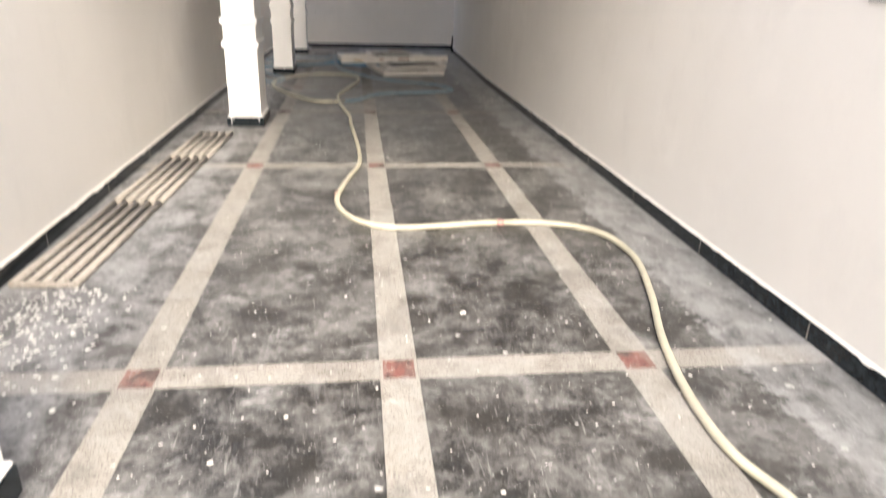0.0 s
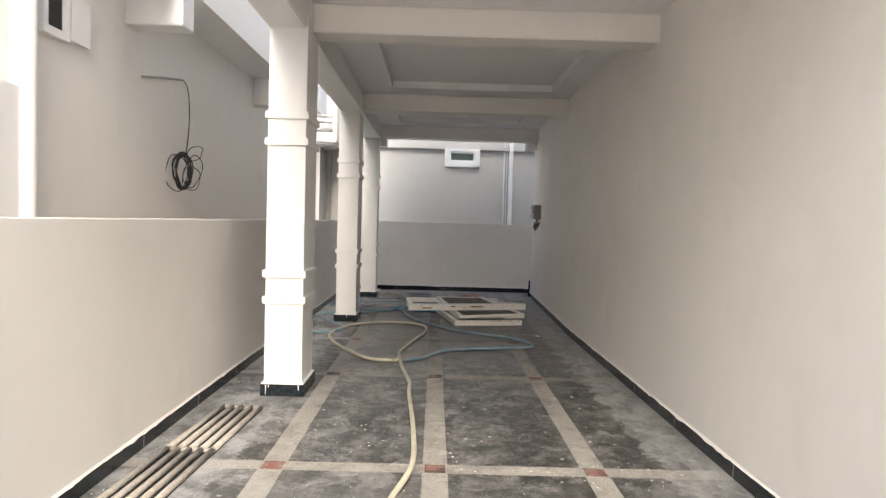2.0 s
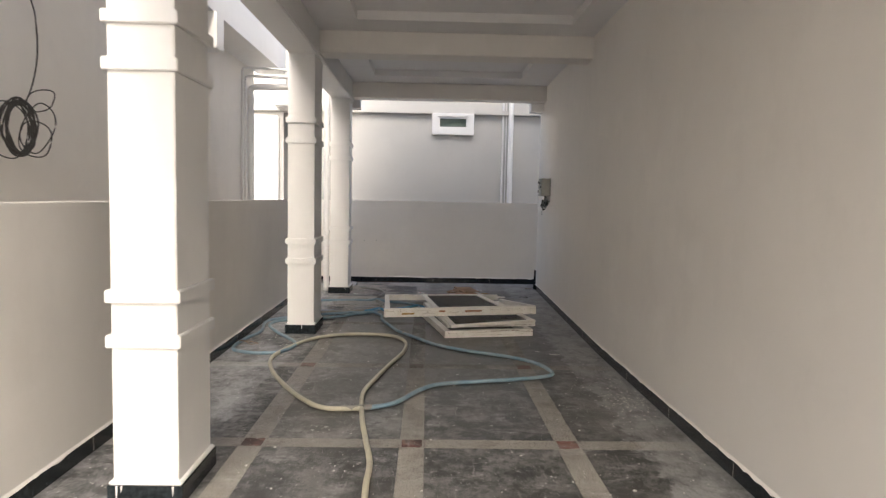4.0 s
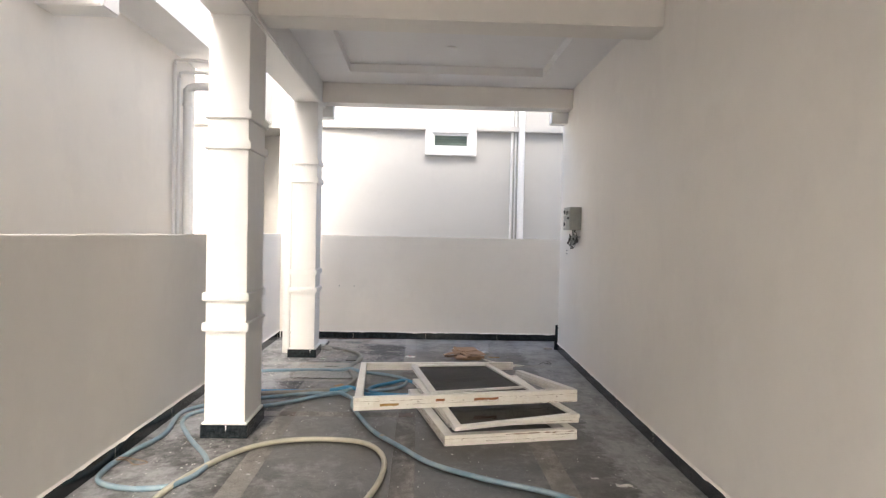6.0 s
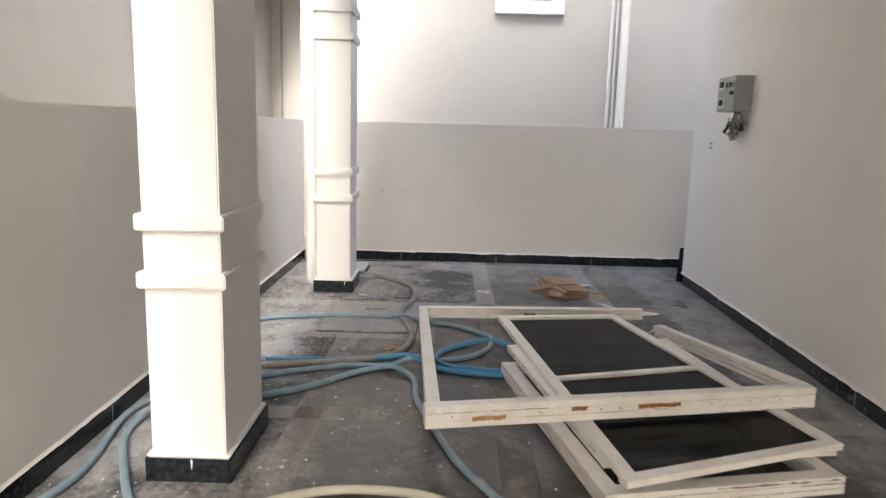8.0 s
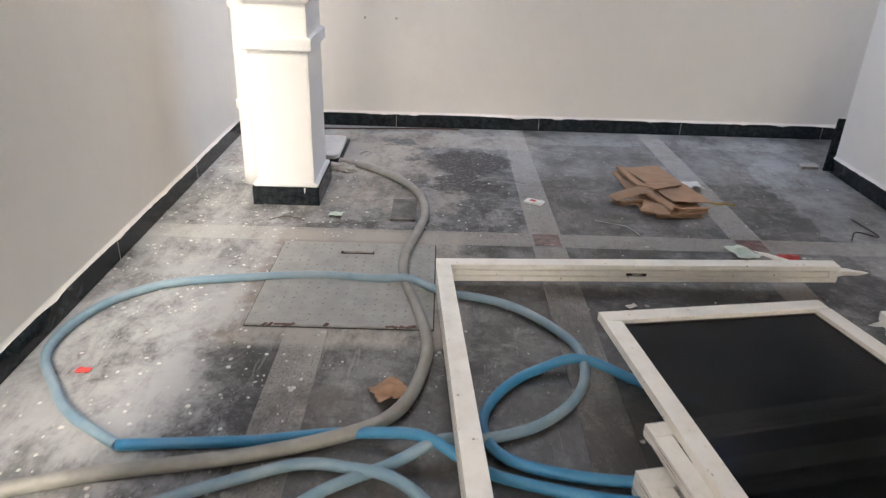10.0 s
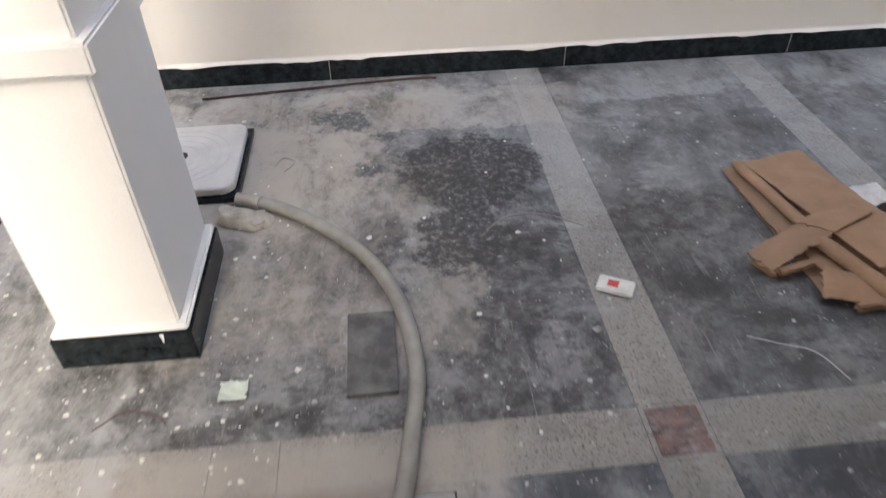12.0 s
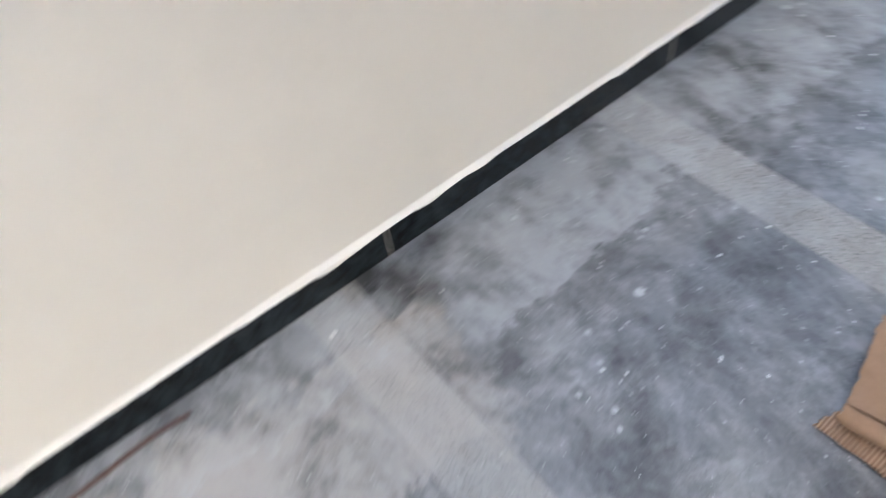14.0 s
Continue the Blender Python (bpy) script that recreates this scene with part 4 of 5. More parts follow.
lump = tagged(empty("rubble_lump", (-1.19, 16.50, 0)), "grey crumpled lump of mortar beside the hose end", "rubble")


def rock(cx, cy, sx, sy, sz, seed, turn=0.0):
    bm = bmesh.new()
    bmesh.ops.create_icosphere(bm, subdivisions=3, radius=1)
    for v in bm.verts:
        k = 1 + 0.45 * noise.noise(v.co * 1.3 + Vector((seed, 0, 0))) + 0.15 * noise.noise(v.co * 4 + Vector((0, seed, 0)))
        p = Vector((v.co.x * k * sx, v.co.y * k * sy, max(-0.6, v.co.z) * k * sz))
        p.rotate(Matrix.Rotation(radians(turn), 3, "Z"))
        v.co = p + Vector((cx, cy, sz * 0.6))
    return bm


part("mortar", rock(0.0, 0.0, 0.085, 0.045, 0.030, 3.0, -25), GRATE, lump)
part("mortar", rock(0.065, -0.005, 0.050, 0.055, 0.022, 7.0, 20), GRATE, lump)
part("pebble", rock(-0.05, 0.075, 0.020, 0.020, 0.016, 5.0), SLATE, lump, "small dark pebble")
rod_path = spline([(-1.47, 17.44, 0.007), (-1.1, 17.475, 0.007), (-0.7, 17.51, 0.008), (-0.5, 17.525, 0.007), (-0.41, 17.517, 0.006)], 0.05)
tagged(part("iron_rod", tube(bmesh.new(), rod_path, 0.0055, 8), ROD, smooth=True), "thin rusty iron rod lying along the back wall", "iron rod")

# ---- cardboard ----
card = tagged(empty("cardboard", (0, 0.10, 0)), "crumpled folded brown corrugated cardboard on the floor", "cardboard")


def sheet(corners, z, sag, thick=0.005, seed=1):
    """A creased sheet between four corners, laid out in a grid and thickened."""
    c = [Vector((*p, 0)) for p in corners]
    size = min((c[1] - c[0]).length, (c[3] - c[0]).length)
    sag = min(sag, size * 0.25)
    bm, n, g = bmesh.new(), 14, []
    for i in range(n + 1):
        row = []
        for j in range(n + 1):
            u, w = i / n, j / n
            p = c[0].lerp(c[1], u).lerp(c[3].lerp(c[2], u), w)
            h = z + sag * (0.5 + noise.noise(Vector((u * 2.2 + seed, w * 2.2, seed)))) + min(0.012, 0.1 * size) * abs(2 * ((w * 1.5) % 1) - 1)
            edge = min(u, w, 1 - u, 1 - w)
            p += Vector((noise.noise(Vector((u * 5, w * 5, seed + 9))), noise.noise(Vector((u * 5, w * 5, seed + 19))), 0)) * min(0.14 * size, 0.03) * (1 if edge < 0.01 else 0.25)
            row.append(bm.verts.new((p.x, p.y, h)))
        g.append(row)
    for i in range(n):
        for j in range(n):
            bm.faces.new((g[i][j], g[i + 1][j], g[i + 1][j + 1], g[i][j + 1]))
    bmesh.ops.recalc_face_normals(bm, faces=bm.faces)
    bmesh.ops.solidify(bm, geom=bm.faces[:], thickness=thick)
    return bm


def corrugated():
    m, nt, bs = material("corrugated_cardboard")
    v = coords(nt, world_space=False)
    w = node(nt, "ShaderNodeTexWave", Scale=38.0, Distortion=0.3)
    w.bands_direction = "Y"
    nt.links.new(v, w.inputs["Vector"])
    c = mix(nt, ramp(nt, w.outputs["Fac"], 0.2, 0.8), (0.26, 0.155, 0.09), (0.40, 0.26, 0.165))
    nt.links.new(mix(nt, ramp(nt, noise_tex(nt, v, 10, 5), 0.4, 0.7), c, (0.30, 0.19, 0.115)), bs.inputs["Base Color"])
    bs.inputs["Roughness"].default_value = 0.85
    bump(nt, bs, w.outputs["Fac"], 0.6, 0.003)
    return m


CORR = corrugated()


def panel(name, corners, bulge, mat, seed, ragged=0.006, n=18):
    """A stiff torn sheet between four corners in space."""
    c = [Vector(p) for p in corners]
    bm, g = bmesh.new(), []
    for i in range(n + 1):
        row = []
        for k in range(n + 1):
            u, w = i / n, k / n
            p = c[0].lerp(c[1], u).lerp(c[3].lerp(c[2], u), w)
            p.z += bulge * (math.sin(math.pi * u) * math.sin(math.pi * w)) + 0.006 * noise.noise(Vector((u * 2 + seed, w * 2, 0)))
            if min(u, w, 1 - u, 1 - w) < 0.01:
                p += Vector((noise.noise(Vector((u * 9, w * 9, seed))), noise.noise(Vector((u * 9, w * 9, seed + 5))), 0)) * ragged * 2
            row.append(bm.verts.new(p))
        g.append(row)
    low = [[bm.verts.new(v.co - Vector((0, 0, 0.004))) for v in row] for row in g]
    for i in range(n):
        for k in range(n):
            bm.faces.new((g[i][k], g[i + 1][k], g[i + 1][k + 1], g[i][k + 1]))
            bm.faces.new((low[i][k], low[i][k + 1], low[i + 1][k + 1], low[i + 1][k]))
    for k in range(n):
        for a, e in (((0, k), (0, k + 1)), ((n, k), (n, k + 1)), ((k, 0), (k + 1, 0)), ((k, n), (k + 1, n))):
            bm.faces.new((g[a[0]][a[1]], g[e[0]][e[1]], low[e[0]][e[1]], low[a[0]][a[1]]))
    bmesh.ops.recalc_face_normals(bm, faces=bm.faces)
    part(name, bm, mat, card)


def fold(name, a, z, r, start, sweep, mat, seed, taper=1.0):
    """A sheet bent round a line from a[0] to a[1], open at its ends."""
    p0, p1 = Vector((*a[0], z[0])), Vector((*a[1], z[1]))
    d = (p1 - p0).normalized()
    side = d.cross(Vector((0, 0, 1))).normalized()
    up = side.cross(d)
    bm, rows = bmesh.new(), []
    for i in range(13):
        t = i / 12
        rr = r * (1 + (taper - 1) * t)
        row = []
        for k in range(17):
            ang = radians(start + sweep * k / 16)
            e = 0.010 * noise.noise(Vector((k * 0.4, seed, 0))) if i in (0, 12) else 0
            row.append(bm.verts.new(p0.lerp(p1, t) + d * e + side * math.cos(ang) * rr + up * math.sin(ang) * rr * 0.75))
        rows.append(row)
    for r0, r1 in zip(rows, rows[1:]):
        for k in range(16):
            bm.faces.new((r0[k], r1[k], r1[k + 1], r0[k + 1]))
    bmesh.ops.recalc_face_normals(bm, faces=bm.faces)
    bmesh.ops.solidify(bm, geom=bm.faces[:], thickness=0.0035)
    part(name, bm, mat, card, smooth=False)


panel("bottom_sheet", [(0.60, 15.80, 0.004), (0.93, 15.77, 0.004), (0.92, 16.50, 0.004), (0.58, 16.46, 0.004)], 0.004, CORR, 1)
panel("sheet", [(0.64, 15.77, 0.020), (0.94, 15.80, 0.026), (0.93, 16.49, 0.022), (0.60, 16.44, 0.022)], 0.006, CARD, 2)
panel("top_sheet", [(0.775, 15.855, 0.060), (0.995, 15.865, 0.058), (0.885, 16.54, 0.045), (0.635, 16.475, 0.050)], 0.010, CARD, 3)
panel("corrugated_strip", [(0.592, 16.10, 0.016), (0.65, 16.08, 0.03), (0.625, 16.48, 0.03), (0.572, 16.495, 0.012)], 0.004, CORR, 4)
panel("strap", [(0.437, 16.00, 0.030), (0.470, 15.895, 0.036), (0.715, 16.015, 0.074), (0.625, 16.075, 0.076)], 0.010, CORR, 5, 0.008)
panel("strap", [(0.62, 16.08, 0.078), (0.715, 16.015, 0.076), (0.90, 16.10, 0.072), (0.86, 16.16, 0.070)], 0.004, CARD, 6, 0.006)
panel("flap", [(0.575, 15.79, 0.022), (0.74, 15.725, 0.025), (0.74, 15.84, 0.045), (0.62, 15.885, 0.045)], 0.006, CARD, 7)
fold("rolled_fold", ((0.612, 16.475), (0.668, 16.06)), (0.046, 0.052), 0.022, -30, 250, CARD, 1)
fold("rolled_fold", ((0.678, 16.00), (0.765, 15.765)), (0.050, 0.038), 0.026, -40, 270, CARD, 2, 1.2)
fold("curled_end", ((0.795, 15.775), (0.965, 15.80)), (0.034, 0.034), 0.024, 60, 230, CARD, 3)
fold("curled_end", ((0.655, 15.735), (0.91, 15.755)), (0.017, 0.020), 0.017, 70, 230, CORR, 4)
fold("curled_end", ((0.452, 15.975), (0.485, 15.90)), (0.022, 0.022), 0.018, 80, 240, CORR, 5)
fold("curled_end", ((0.50, 15.90), (0.63, 15.93)), (0.024, 0.028), 0.018, 60, 220, CORR, 6)

# ---- small litter ----
PAPER = simple("pale_green_paper", (0.50, 0.58, 0.48), 0.8, (0.60, 0.62, 0.55))
WHITEPAPER = simple("white_paper", (0.70, 0.68, 0.64), 0.7)
CRIMSON = simple("crimson_plastic", (0.45, 0.03, 0.08), 0.4)
REDPLASTIC = simple("red_wrapper", (0.55, 0.06, 0.05), 0.5)


def scrap(name, x, y, w, d, mat, label, seed, z=0.004, angle=0.0):
    bm = sheet([(-w / 2, -d / 2), (w / 2, -d / 2), (w / 2, d / 2), (-w / 2, d / 2)], z, 0.02, 0.0015, seed)
    ob = part(name, bm, mat)
    ob.location, ob.rotation_euler = (x, y, 0), (0, 0, radians(angle))
    return tagged(ob, label, "scrap")


scrap("paper_scrap", 0.96, 15.39, 0.11, 0.16, PAPER, "torn pale green paper scrap on the floor", 11, angle=20)
scrap("paper_scrap", -1.11, 15.74, 0.07, 0.07, PAPER, "small pale green paper scrap near the column", 12)
scrap("cardboard_scrap", -0.71, 14.20, 0.12, 0.11, CARD, "torn brown cardboard scrap by the hose", 13, angle=30)
scrap("wrapper", 1.17, 15.34, 0.09, 0.08, REDPLASTIC, "crumpled red wrapper on the floor", 15)
scrap("wrapper", -1.78, 14.28, 0.05, 0.03, REDPLASTIC, "small red wrapper on the floor", 16)
scrap("paper_scrap", 1.00, 16.36, 0.15, 0.14, WHITEPAPER, "white paper under the cardboard", 17)
pk = tagged(empty("cigarette_packet", (-0.005, 16.02, 0)), "flattened white and red paper packet on the floor", "packet")
pk.rotation_euler = (0, 0, radians(-28))
part("packet", boxes(((-0.055, -0.035, 0.001), (0.055, 0.035, 0.014)), bevel=0.004), WHITEPAPER, pk)
part("printed_panel", boxes(((-0.025, -0.012, 0.0142), (0.008, 0.016, 0.0150))), REDPLASTIC, pk, "red printed panel")
leaf = boxes(((2.055, 16.770, 0.0), (2.135, 16.785, 0.36)), bevel=0.002)
bmesh.ops.rotate(leaf, cent=(2.09, 16.78, 0), matrix=Matrix.Rotation(radians(3), 3, "Y") @ Matrix.Rotation(radians(-2), 3, "X"), verts=leaf.verts)
tagged(part("loose_skirting_tile", leaf, SKIRT), "loose black stone tile leaning at the end of the house wall", "stone tile")
tagged(part("stone_offcut", boxes(((1.92, 16.80, 0.0), (2.04, 16.87, 0.02)), bevel=0.003), GRATE), "small dusty stone offcut at the wall end", "stone offcut")


KNOT = simple("dusty_brown_string", (0.20, 0.145, 0.10), 0.9, (0.28, 0.23, 0.18))


def curl(name, pts, r, mat, label):
    tagged(part(name, tube(bmesh.new(), spline([(x, y, z) for x, y, z in pts], 0.01), r, 6), mat, smooth=True), label, "string")


curl("string", [(0.30, 15.78, 0.003), (0.38, 15.74, 0.004), (0.46, 15.70, 0.003), (0.50, 15.60, 0.003)], 0.0015, WHITEPAPER, "thin white string lying on the floor")
curl("string", [(-1.45, 15.66, 0.003), (-1.38, 15.71, 0.004), (-1.30, 15.69, 0.003), (-1.27, 15.66, 0.003)], 0.0018, ROD, "thin brown string lying on the floor")
curl("string", [(-1.06, 16.80, 0.003), (-1.02, 16.86, 0.006), (-1.07, 16.90, 0.003), (-1.10, 16.84, 0.003)], 0.0022, GRATE, "short curl of dusty wire")
curl("string", [(-0.98, 17.10, 0.003), (-0.93, 17.07, 0.004), (-0.88, 17.10, 0.003)], 0.002, GRATE, "short curl of dusty wire")
curl("string", [(-0.35, 16.35, 0.003), (-0.25, 16.42, 0.005), (-0.12, 16.40, 0.004), (-0.02, 16.33, 0.003)], 0.0018, GRATE, "short grey cord on the floor")
curl("string", [(-1.975, 11.74, 0.03), (-1.95, 11.70, 0.045), (-1.90, 11.74, 0.03), (-1.84, 11.72, 0.004), (-1.78, 11.78, 0.004), (-1.96, 11.78, 0.035), (-1.975, 11.72, 0.02)], 0.005, KNOT, "brown string knotted round the hose")
curl("string", [(1.62, 15.6, 0.003), (1.70, 15.7, 0.01), (1.80, 15.66, 0.004), (1.78, 15.9, 0.004)], 0.003, CABLE, "short black wire by the house wall")
for x, y, w, h, seed in ((1.46, 11.38, 0.10, 0.06, 31), (1.30, 11.52, 0.05, 0.03, 32), (0.35, 3.0, 0.03, 0.03, 33)):
    scrap("plaster_flake", x, y, w, h, CHIP, "loose flake of white plaster on the floor", seed, z=0.002)


def drip(x, y, z0, z1, w, name="paint_drip"):
    bm = bmesh.new()
    vs = [bm.verts.new((x + dx, y, z)) for dx, z in ((-w, z0), (w, z0), (w * 0.5, (z0 + z1) / 2), (w * 0.15, z1), (-w * 0.3, z1 + 0.004), (-w * 0.4, (z0 + z1) / 2))]
    bm.faces.new(vs)
    tagged(part(name, bm, WHITE), "white paint drip on the black skirting", "paint drip")


for x, y, z1 in ((-1.535, 7.734, 0.01), (-1.51, 7.734, 0.07), (-1.24, 7.734, 0.05), (-1.40, 12.354, 0.06), (-1.30, 15.879, 0.07)):
    drip(x, y, 0.103, z1, 0.006)


def chips(name, count, place, size, label, seed):
    rnd, bm = random.Random(seed), bmesh.new()
    for _ in range(count):
        x, y = place(rnd)
        r, n, h = size * rnd.uniform(0.4, 1.3) ** 1.5, rnd.randint(4, 6), rnd.uniform(0.001, 0.004)
        a0 = rnd.uniform(0, 6.28)
        ring = [(x + r * rnd.uniform(0.5, 1.1) * math.cos(a0 + 6.283 * k / n), y + r * rnd.uniform(0.5, 1.1) * math.sin(a0 + 6.283 * k / n)) for k in range(n)]
        lo = [bm.verts.new((px, py, 0.0005)) for px, py in ring]
        hi = [bm.verts.new((x + (px - x) * 0.8, y + (py - y) * 0.8, h)) for px, py in ring]
        bm.faces.new(hi)
        for k in range(n):
            bm.faces.new((lo[k], lo[(k + 1) % n], hi[(k + 1) % n], hi[k]))
    tagged(part(name, bm, CHIP), label, "debris", kind="stuff")


curl("string", [(1.04, 16.10, 0.004), (1.09, 16.07, 0.007), (1.14, 16.09, 0.004), (1.18, 16.06, 0.003)], 0.006, OCHRE, "yellow scrap of tape on the floor")
scrap("plaster_flake", 0.27, 14.84, 0.045, 0.030, WHITEPAPER, "cream paint flake on the floor", 41, z=0.001, angle=30)
tagged(part("wall_plug", boxes(((right_x(4.72) + 0.035, 4.705, 2.955), (right_x(4.72) + 0.075, 4.735, 2.985)), bevel=0.004), DARK), "dark plug in the house wall", "wall plug")

chips("plaster_chips", 110, lambda r: (min(1.92, r.gauss(1.74, 0.11)), r.gauss(9.75, 0.30)), 0.010, "white plaster chips beside the house wall", 6)
chips("plaster_chips", 380, lambda r: (r.triangular(-1.99, -1.25, -1.75), r.triangular(2.2, 3.5, 3.3)), 0.012, "white plaster chips scattered before the drain grate", 1)
chips("plaster_chips", 900, lambda r: (r.uniform(-1.99, 1.93), r.uniform(-0.8, 17.5)), 0.006, "white plaster crumbs scattered over the floor", 2)
chips("plaster_chips", 500, lambda r: (r.choice((-1.99 + abs(r.gauss(0, 0.22)), 1.93 - abs(r.gauss(0, 0.25)))), r.uniform(-0.8, 17.5)), 0.006, "white plaster crumbs along the walls", 3)

chips("plaster_chips", 600, lambda r: (r.uniform(-2.08, -1.0), r.gauss(15.3, 1.1) if r.random() < 0.7 else r.uniform(11, 17)), 0.008, "white plaster crumbs around the rear porch columns", 4)
chips("plaster_chips", 260, lambda r: (r.uniform(-1.0, 1.9), r.uniform(1.0, 16.5)), 0.010, "larger white plaster crumbs scattered over the floor", 5)

# ---- meter box ----
box = tagged(empty("meter_box", (XR - 0.015, 15.38, 1.718)), "grey steel electric meter box with dials on the house wall", "meter box")
part("body", boxes(((-0.155, 0, 0), (0, 0.36, 0.285)), bevel=0.006), METER, box)
part("meter", boxes(((-0.165, 0.20, 0.18), (-0.152, 0.31, 0.26)), bevel=0.004), WHITEPAPER, box, "white meter window")
part("meter", boxes(((-0.165, 0.20, 0.03), (-0.152, 0.31, 0.11)), bevel=0.004), WHITEPAPER, box, "white meter window")
for y, z, w, h in ((0.215, 0.20, 0.08, 0.05), (0.215, 0.05, 0.08, 0.05), (0.03, 0.135, 0.06, 0.025)):
    part("dial", boxes(((-0.168, y, z), (-0.160 if w > 0.07 else -0.152, y + w, z + h)), bevel=0.002), DARK, box)
for k in range(4):
    part("switch", boxes(((-0.168, 0.03 + 0.036 * k, 0.195), (-0.152, 0.055 + 0.036 * k, 0.235)), bevel=0.003), DARK if k % 2 else METER, box)
wires = tagged(empty("loose_wires", (XR - 0.08, 15.52, 1.62)), "tangle of loose grey wires hanging under the meter box", "wires")
rnd = random.Random(5)
for k in range(9):
    pts = [(rnd.uniform(-0.02, 0.02), rnd.uniform(-0.02, 0.02), 0.108)]
    for j in range(4):
        pts.append((rnd.uniform(-0.06, 0.03), rnd.uniform(-0.09, 0.11), rnd.uniform(-0.14, 0.05)))
    part("wire", tube(bmesh.new(), spline(pts, 0.02), 0.0045 if k else 0.011, 6), METER if k % 2 else CABLE, wires, smooth=True)
part("sleeve", tube(bmesh.new(), spline([(0.048, -0.10, 0.01), (-0.01, 0.0, 0.02), (-0.03, 0.06, 0.0)], 0.03), 0.013, 10), METER, wires, "grey conduit end", smooth=True)
part("wire_end", tube(bmesh.new(), spline([(-0.03, 0.05, 0.0), (-0.05, 0.12, -0.07)], 0.03), 0.012, 10), CABLE, wires, "dark taped wire end", smooth=True)
for z in (1.40, 1.44):
    tagged(part("wall_plug", boxes(((2.078, 16.20, z), (2.096, 16.235, z + 0.015)), bevel=0.002), METER), "grey plug hole in the house wall", "wall plug")
for x in (-1.13, -0.90):
    tagged(part("wall_plug", boxes(((x - 0.008, YB - 0.01, 0.80), (x + 0.008, YB, 0.816)), bevel=0.003), METER), "small grey plug in the back wall", "wall plug")
sw = tagged(empty("switch_box", (1.984, 2.62, 1.515)), "white plastic switch board with one crimson rocker on the house wall", "switch")
part("plate", boxes(((-0.006, 0, 0), (0.02, 0.15, 0.165)), bevel=0.003), WHITE, sw)
part("rim", boxes(((-0.014, 0, 0), (-0.006, 0.008, 0.165)), ((-0.014, 0.142, 0), (-0.006, 0.15, 0.165)), ((-0.014, 0.008, 0), (-0.006, 0.142, 0.010)), ((-0.014, 0.008, 0.155), (-0.006, 0.142, 0.165)), ((-0.014, 0.008, 0.078), (-0.006, 0.142, 0.090)), bevel=0.002), COVER, sw, "grimy grey rim")
for row in range(2):
    for k in range(4):
        y, z = 0.012 + 0.033 * k, 0.016 + 0.078 * row
        red = row == 0 and k == 2
        part("rocker", boxes(((-0.013, y, z), (-0.006, y + 0.027, z + 0.056)), bevel=0.002), CRIMSON if red else WHITE, sw, "crimson rocker" if red else "")

# ---- cable coil on the neighbour's wall ----
coil = tagged(empty("cable_coil", (NX + 0.04, 9.55, 2.1)), "black cable coil hanging from the wall next door", "cable coil")
rnd = random.Random(11)


def loop(cy, cz, ry, rz, tilt, thick, wave):
    """One turn of the coil, which hangs askew and stands out from the wall."""
    ring = []
    for a in (math.tau * j / 16 for j in range(16)):
        u, v = ry * math.cos(a), rz * math.sin(a)
        s, z = cy + u * math.cos(tilt) - v * math.sin(tilt), cz + u * math.sin(tilt) + v * math.cos(tilt)
        ring.append((0.08 + 0.55 * s + 0.01 * math.sin(3 * a + wave), -0.35 + 0.84 * s, z))
    part("loop", tube(bmesh.new(), spline(ring, 0.04, closed=True), thick, 6, closed=True), CABLE, coil, smooth=True)


for k in range(12):
    loop(rnd.uniform(-0.02, 0.02), rnd.uniform(-0.02, 0.01), rnd.uniform(0.06, 0.125), rnd.uniform(0.17, 0.20), rnd.uniform(-0.1, 0.1), 0.006, k)
for cy, cz, ry, rz, tilt in ((-0.09, -0.03, 0.14, 0.20, 0.1), (0.12, 0.0, 0.11, 0.19, -0.3), (0.14, 0.20, 0.12, 0.07, 0.5), (0.10, -0.08, 0.12, 0.13, 0.2)):
    loop(cy, cz, ry, rz, tilt, 0.005, 0)
part("lead", tube(bmesh.new(), spline([(0.08, -0.30, 0.16), (0.03, -0.10, 0.34), (0, 0.03, 0.6), (0, 0.0, 0.90), (0, -0.10, 1.0), (0, -0.25, 1.02)], 0.05), 0.006, 6), CABLE, coil, smooth=True)
part("bracket_rod", tube(bmesh.new(), spline([(0, -0.18, 1.02), (0, -0.7, 0.94), (0, -1.25, 0.84)], 0.1), 0.013, 8), METER, coil, "thin grey rod", smooth=True)

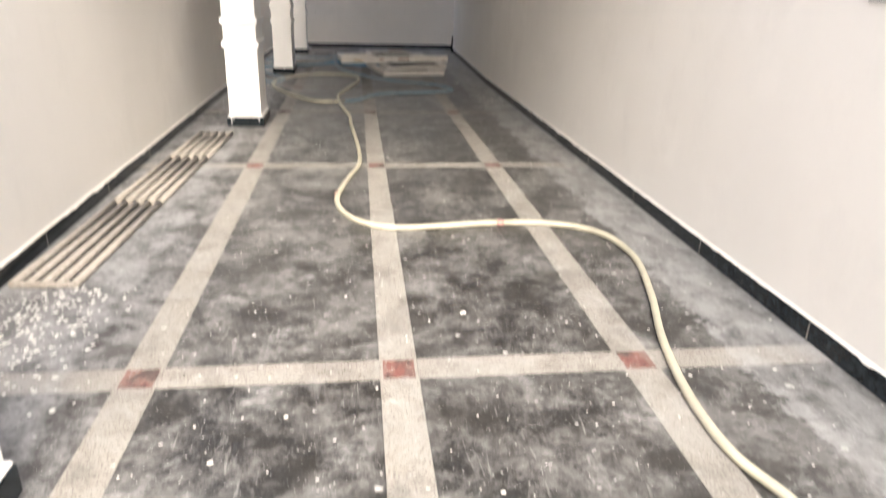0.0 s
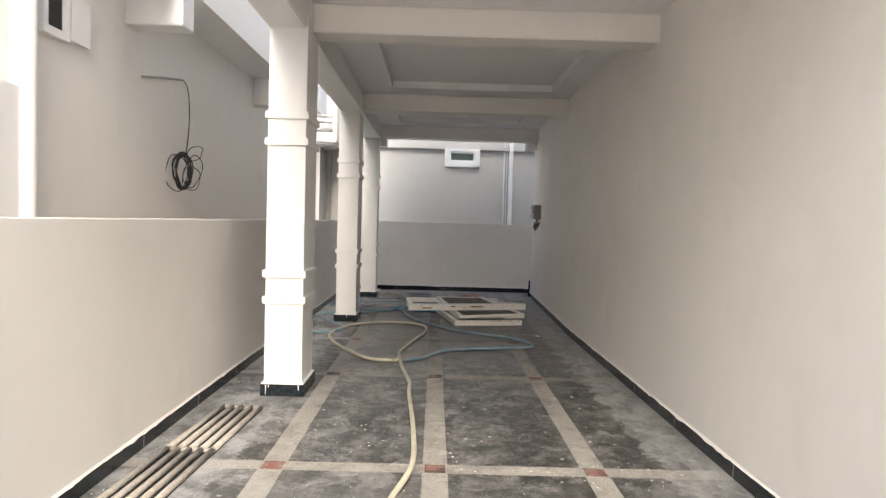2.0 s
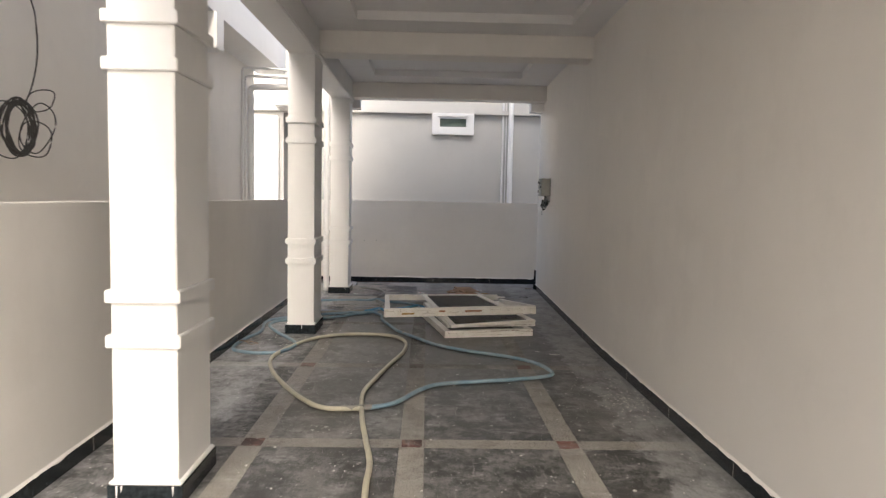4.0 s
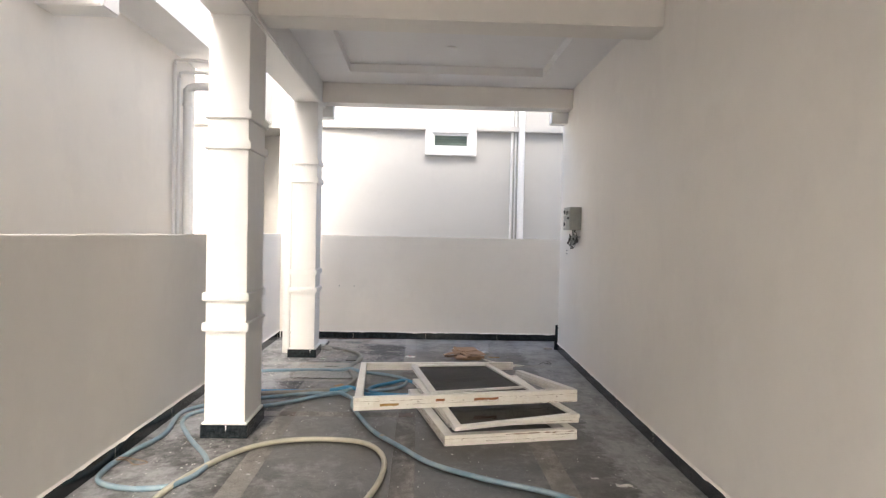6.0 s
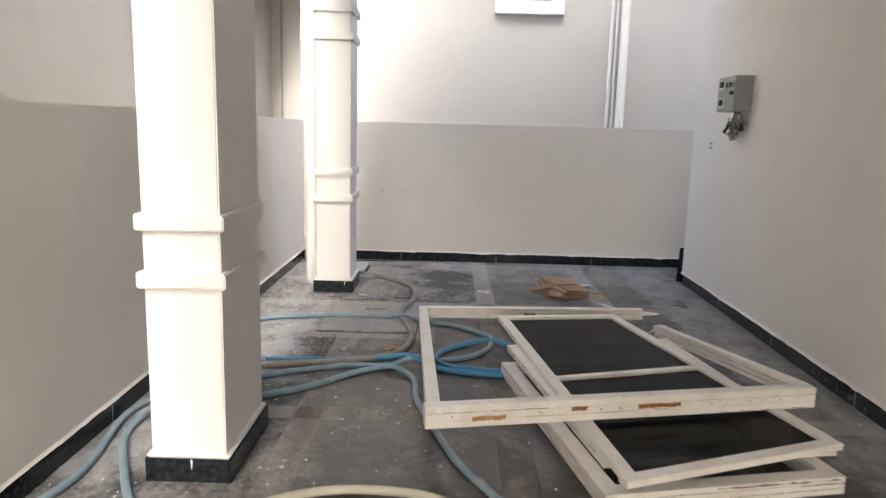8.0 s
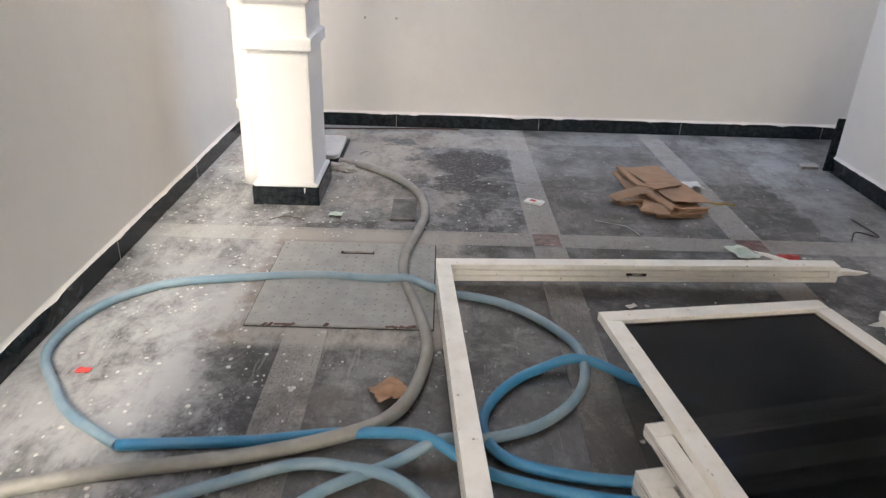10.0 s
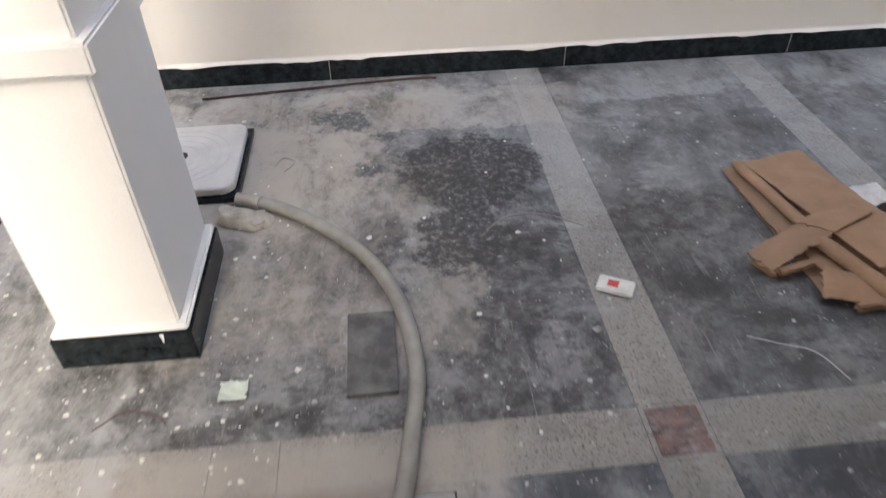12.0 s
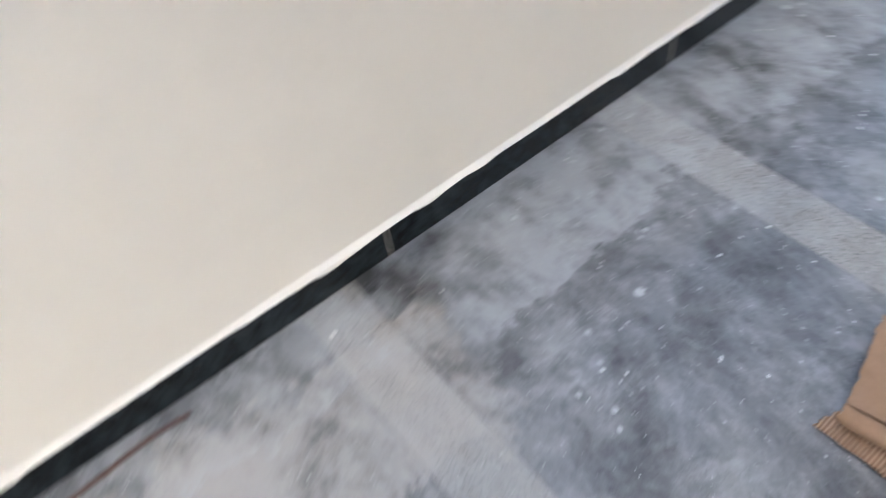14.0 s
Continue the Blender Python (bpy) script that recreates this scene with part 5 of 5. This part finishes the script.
# ---- ceiling fittings ----
for x, y in ((0.40, 14.6), (0.40, 10.5)):
    bm = bmesh.new()
    bmesh.ops.create_cone(bm, cap_ends=True, segments=32, radius1=0.062, radius2=0.055, depth=0.016, matrix=Matrix.Translation((0, 0, -0.008)))
    lamp = tagged(empty("ceiling_socket", (x, y, CEIL_Z + 0.10)), "unlit round white ceiling fitting", "ceiling fitting", "ceiling fittings")
    part("cap", bm, WHITE, lamp)
    bm = bmesh.new()
    bmesh.ops.create_cone(bm, cap_ends=True, segments=24, radius1=0.040, radius2=0.040, depth=0.006, matrix=Matrix.Translation((0, 0, -0.019)))
    part("cover", bm, CEIL, lamp)

# ---- floor pieces ----
shared = {}


def tile(name, x0, x1, y0, y1, mat, z=0.0):
    g = 0.0006
    key = (name, round(x1 - x0, 3), round(y1 - y0, 3))
    if key not in shared:
        w, d = (x1 - x0) / 2 - g, (y1 - y0) / 2 - g
        bm = boxes(((-w, -d, -0.012), (w, d, 0.0)))
        me = bpy.data.meshes.new(name)
        bm.to_mesh(me)
        bm.free()
        me.materials.append(mat)
        shared[key] = me
    ob = new(name, shared[key])
    ob.location = ((x0 + x1) / 2, (y0 + y1) / 2, z)
    ob.parent = floor


xs = [XL] + [v for c in BX for v in (c - BW, c + BW)] + [XR]
ys = [-3.0] + [v for c in BY for v in (c - BW, c + BW)] + [YB]
for i in range(len(xs) - 1):
    for j in range(len(ys) - 1):
        bandx, bandy = i % 2 == 1, j % 2 == 1
        if j == 14 and i < 3:
            if i == 0:
                tile("floor_slab", XL, xs[3], ys[j], ys[j + 1], EDGE)
            continue
        filled = i == 1 and j > 12
        if filled and not bandy:
            tile("floor_slab", xs[i], xs[i + 1], ys[j], ys[j + 1], GRANITE)
        elif filled:
            tile("band_tile", xs[i], xs[i + 1], ys[j], ys[j + 1], BAND)
        elif bandx and bandy:
            tile("band_tile", xs[i], xs[i + 1], ys[j], ys[j + 1], BAND)
            tile("red_square", xs[i] + 0.014, xs[i + 1] - 0.014, ys[j] + 0.012, ys[j + 1] - 0.012, RED, 0.002)
        elif bandx or bandy:
            tile("band_tile", xs[i], xs[i + 1], ys[j], ys[j + 1], BAND)
        else:
            tile("floor_slab", xs[i], xs[i + 1], ys[j], ys[j + 1], EDGE if i == 0 else GRANITE)
tile("threshold_slab", XR, XR + 0.6, HOUSE_END, YB, GRANITE)
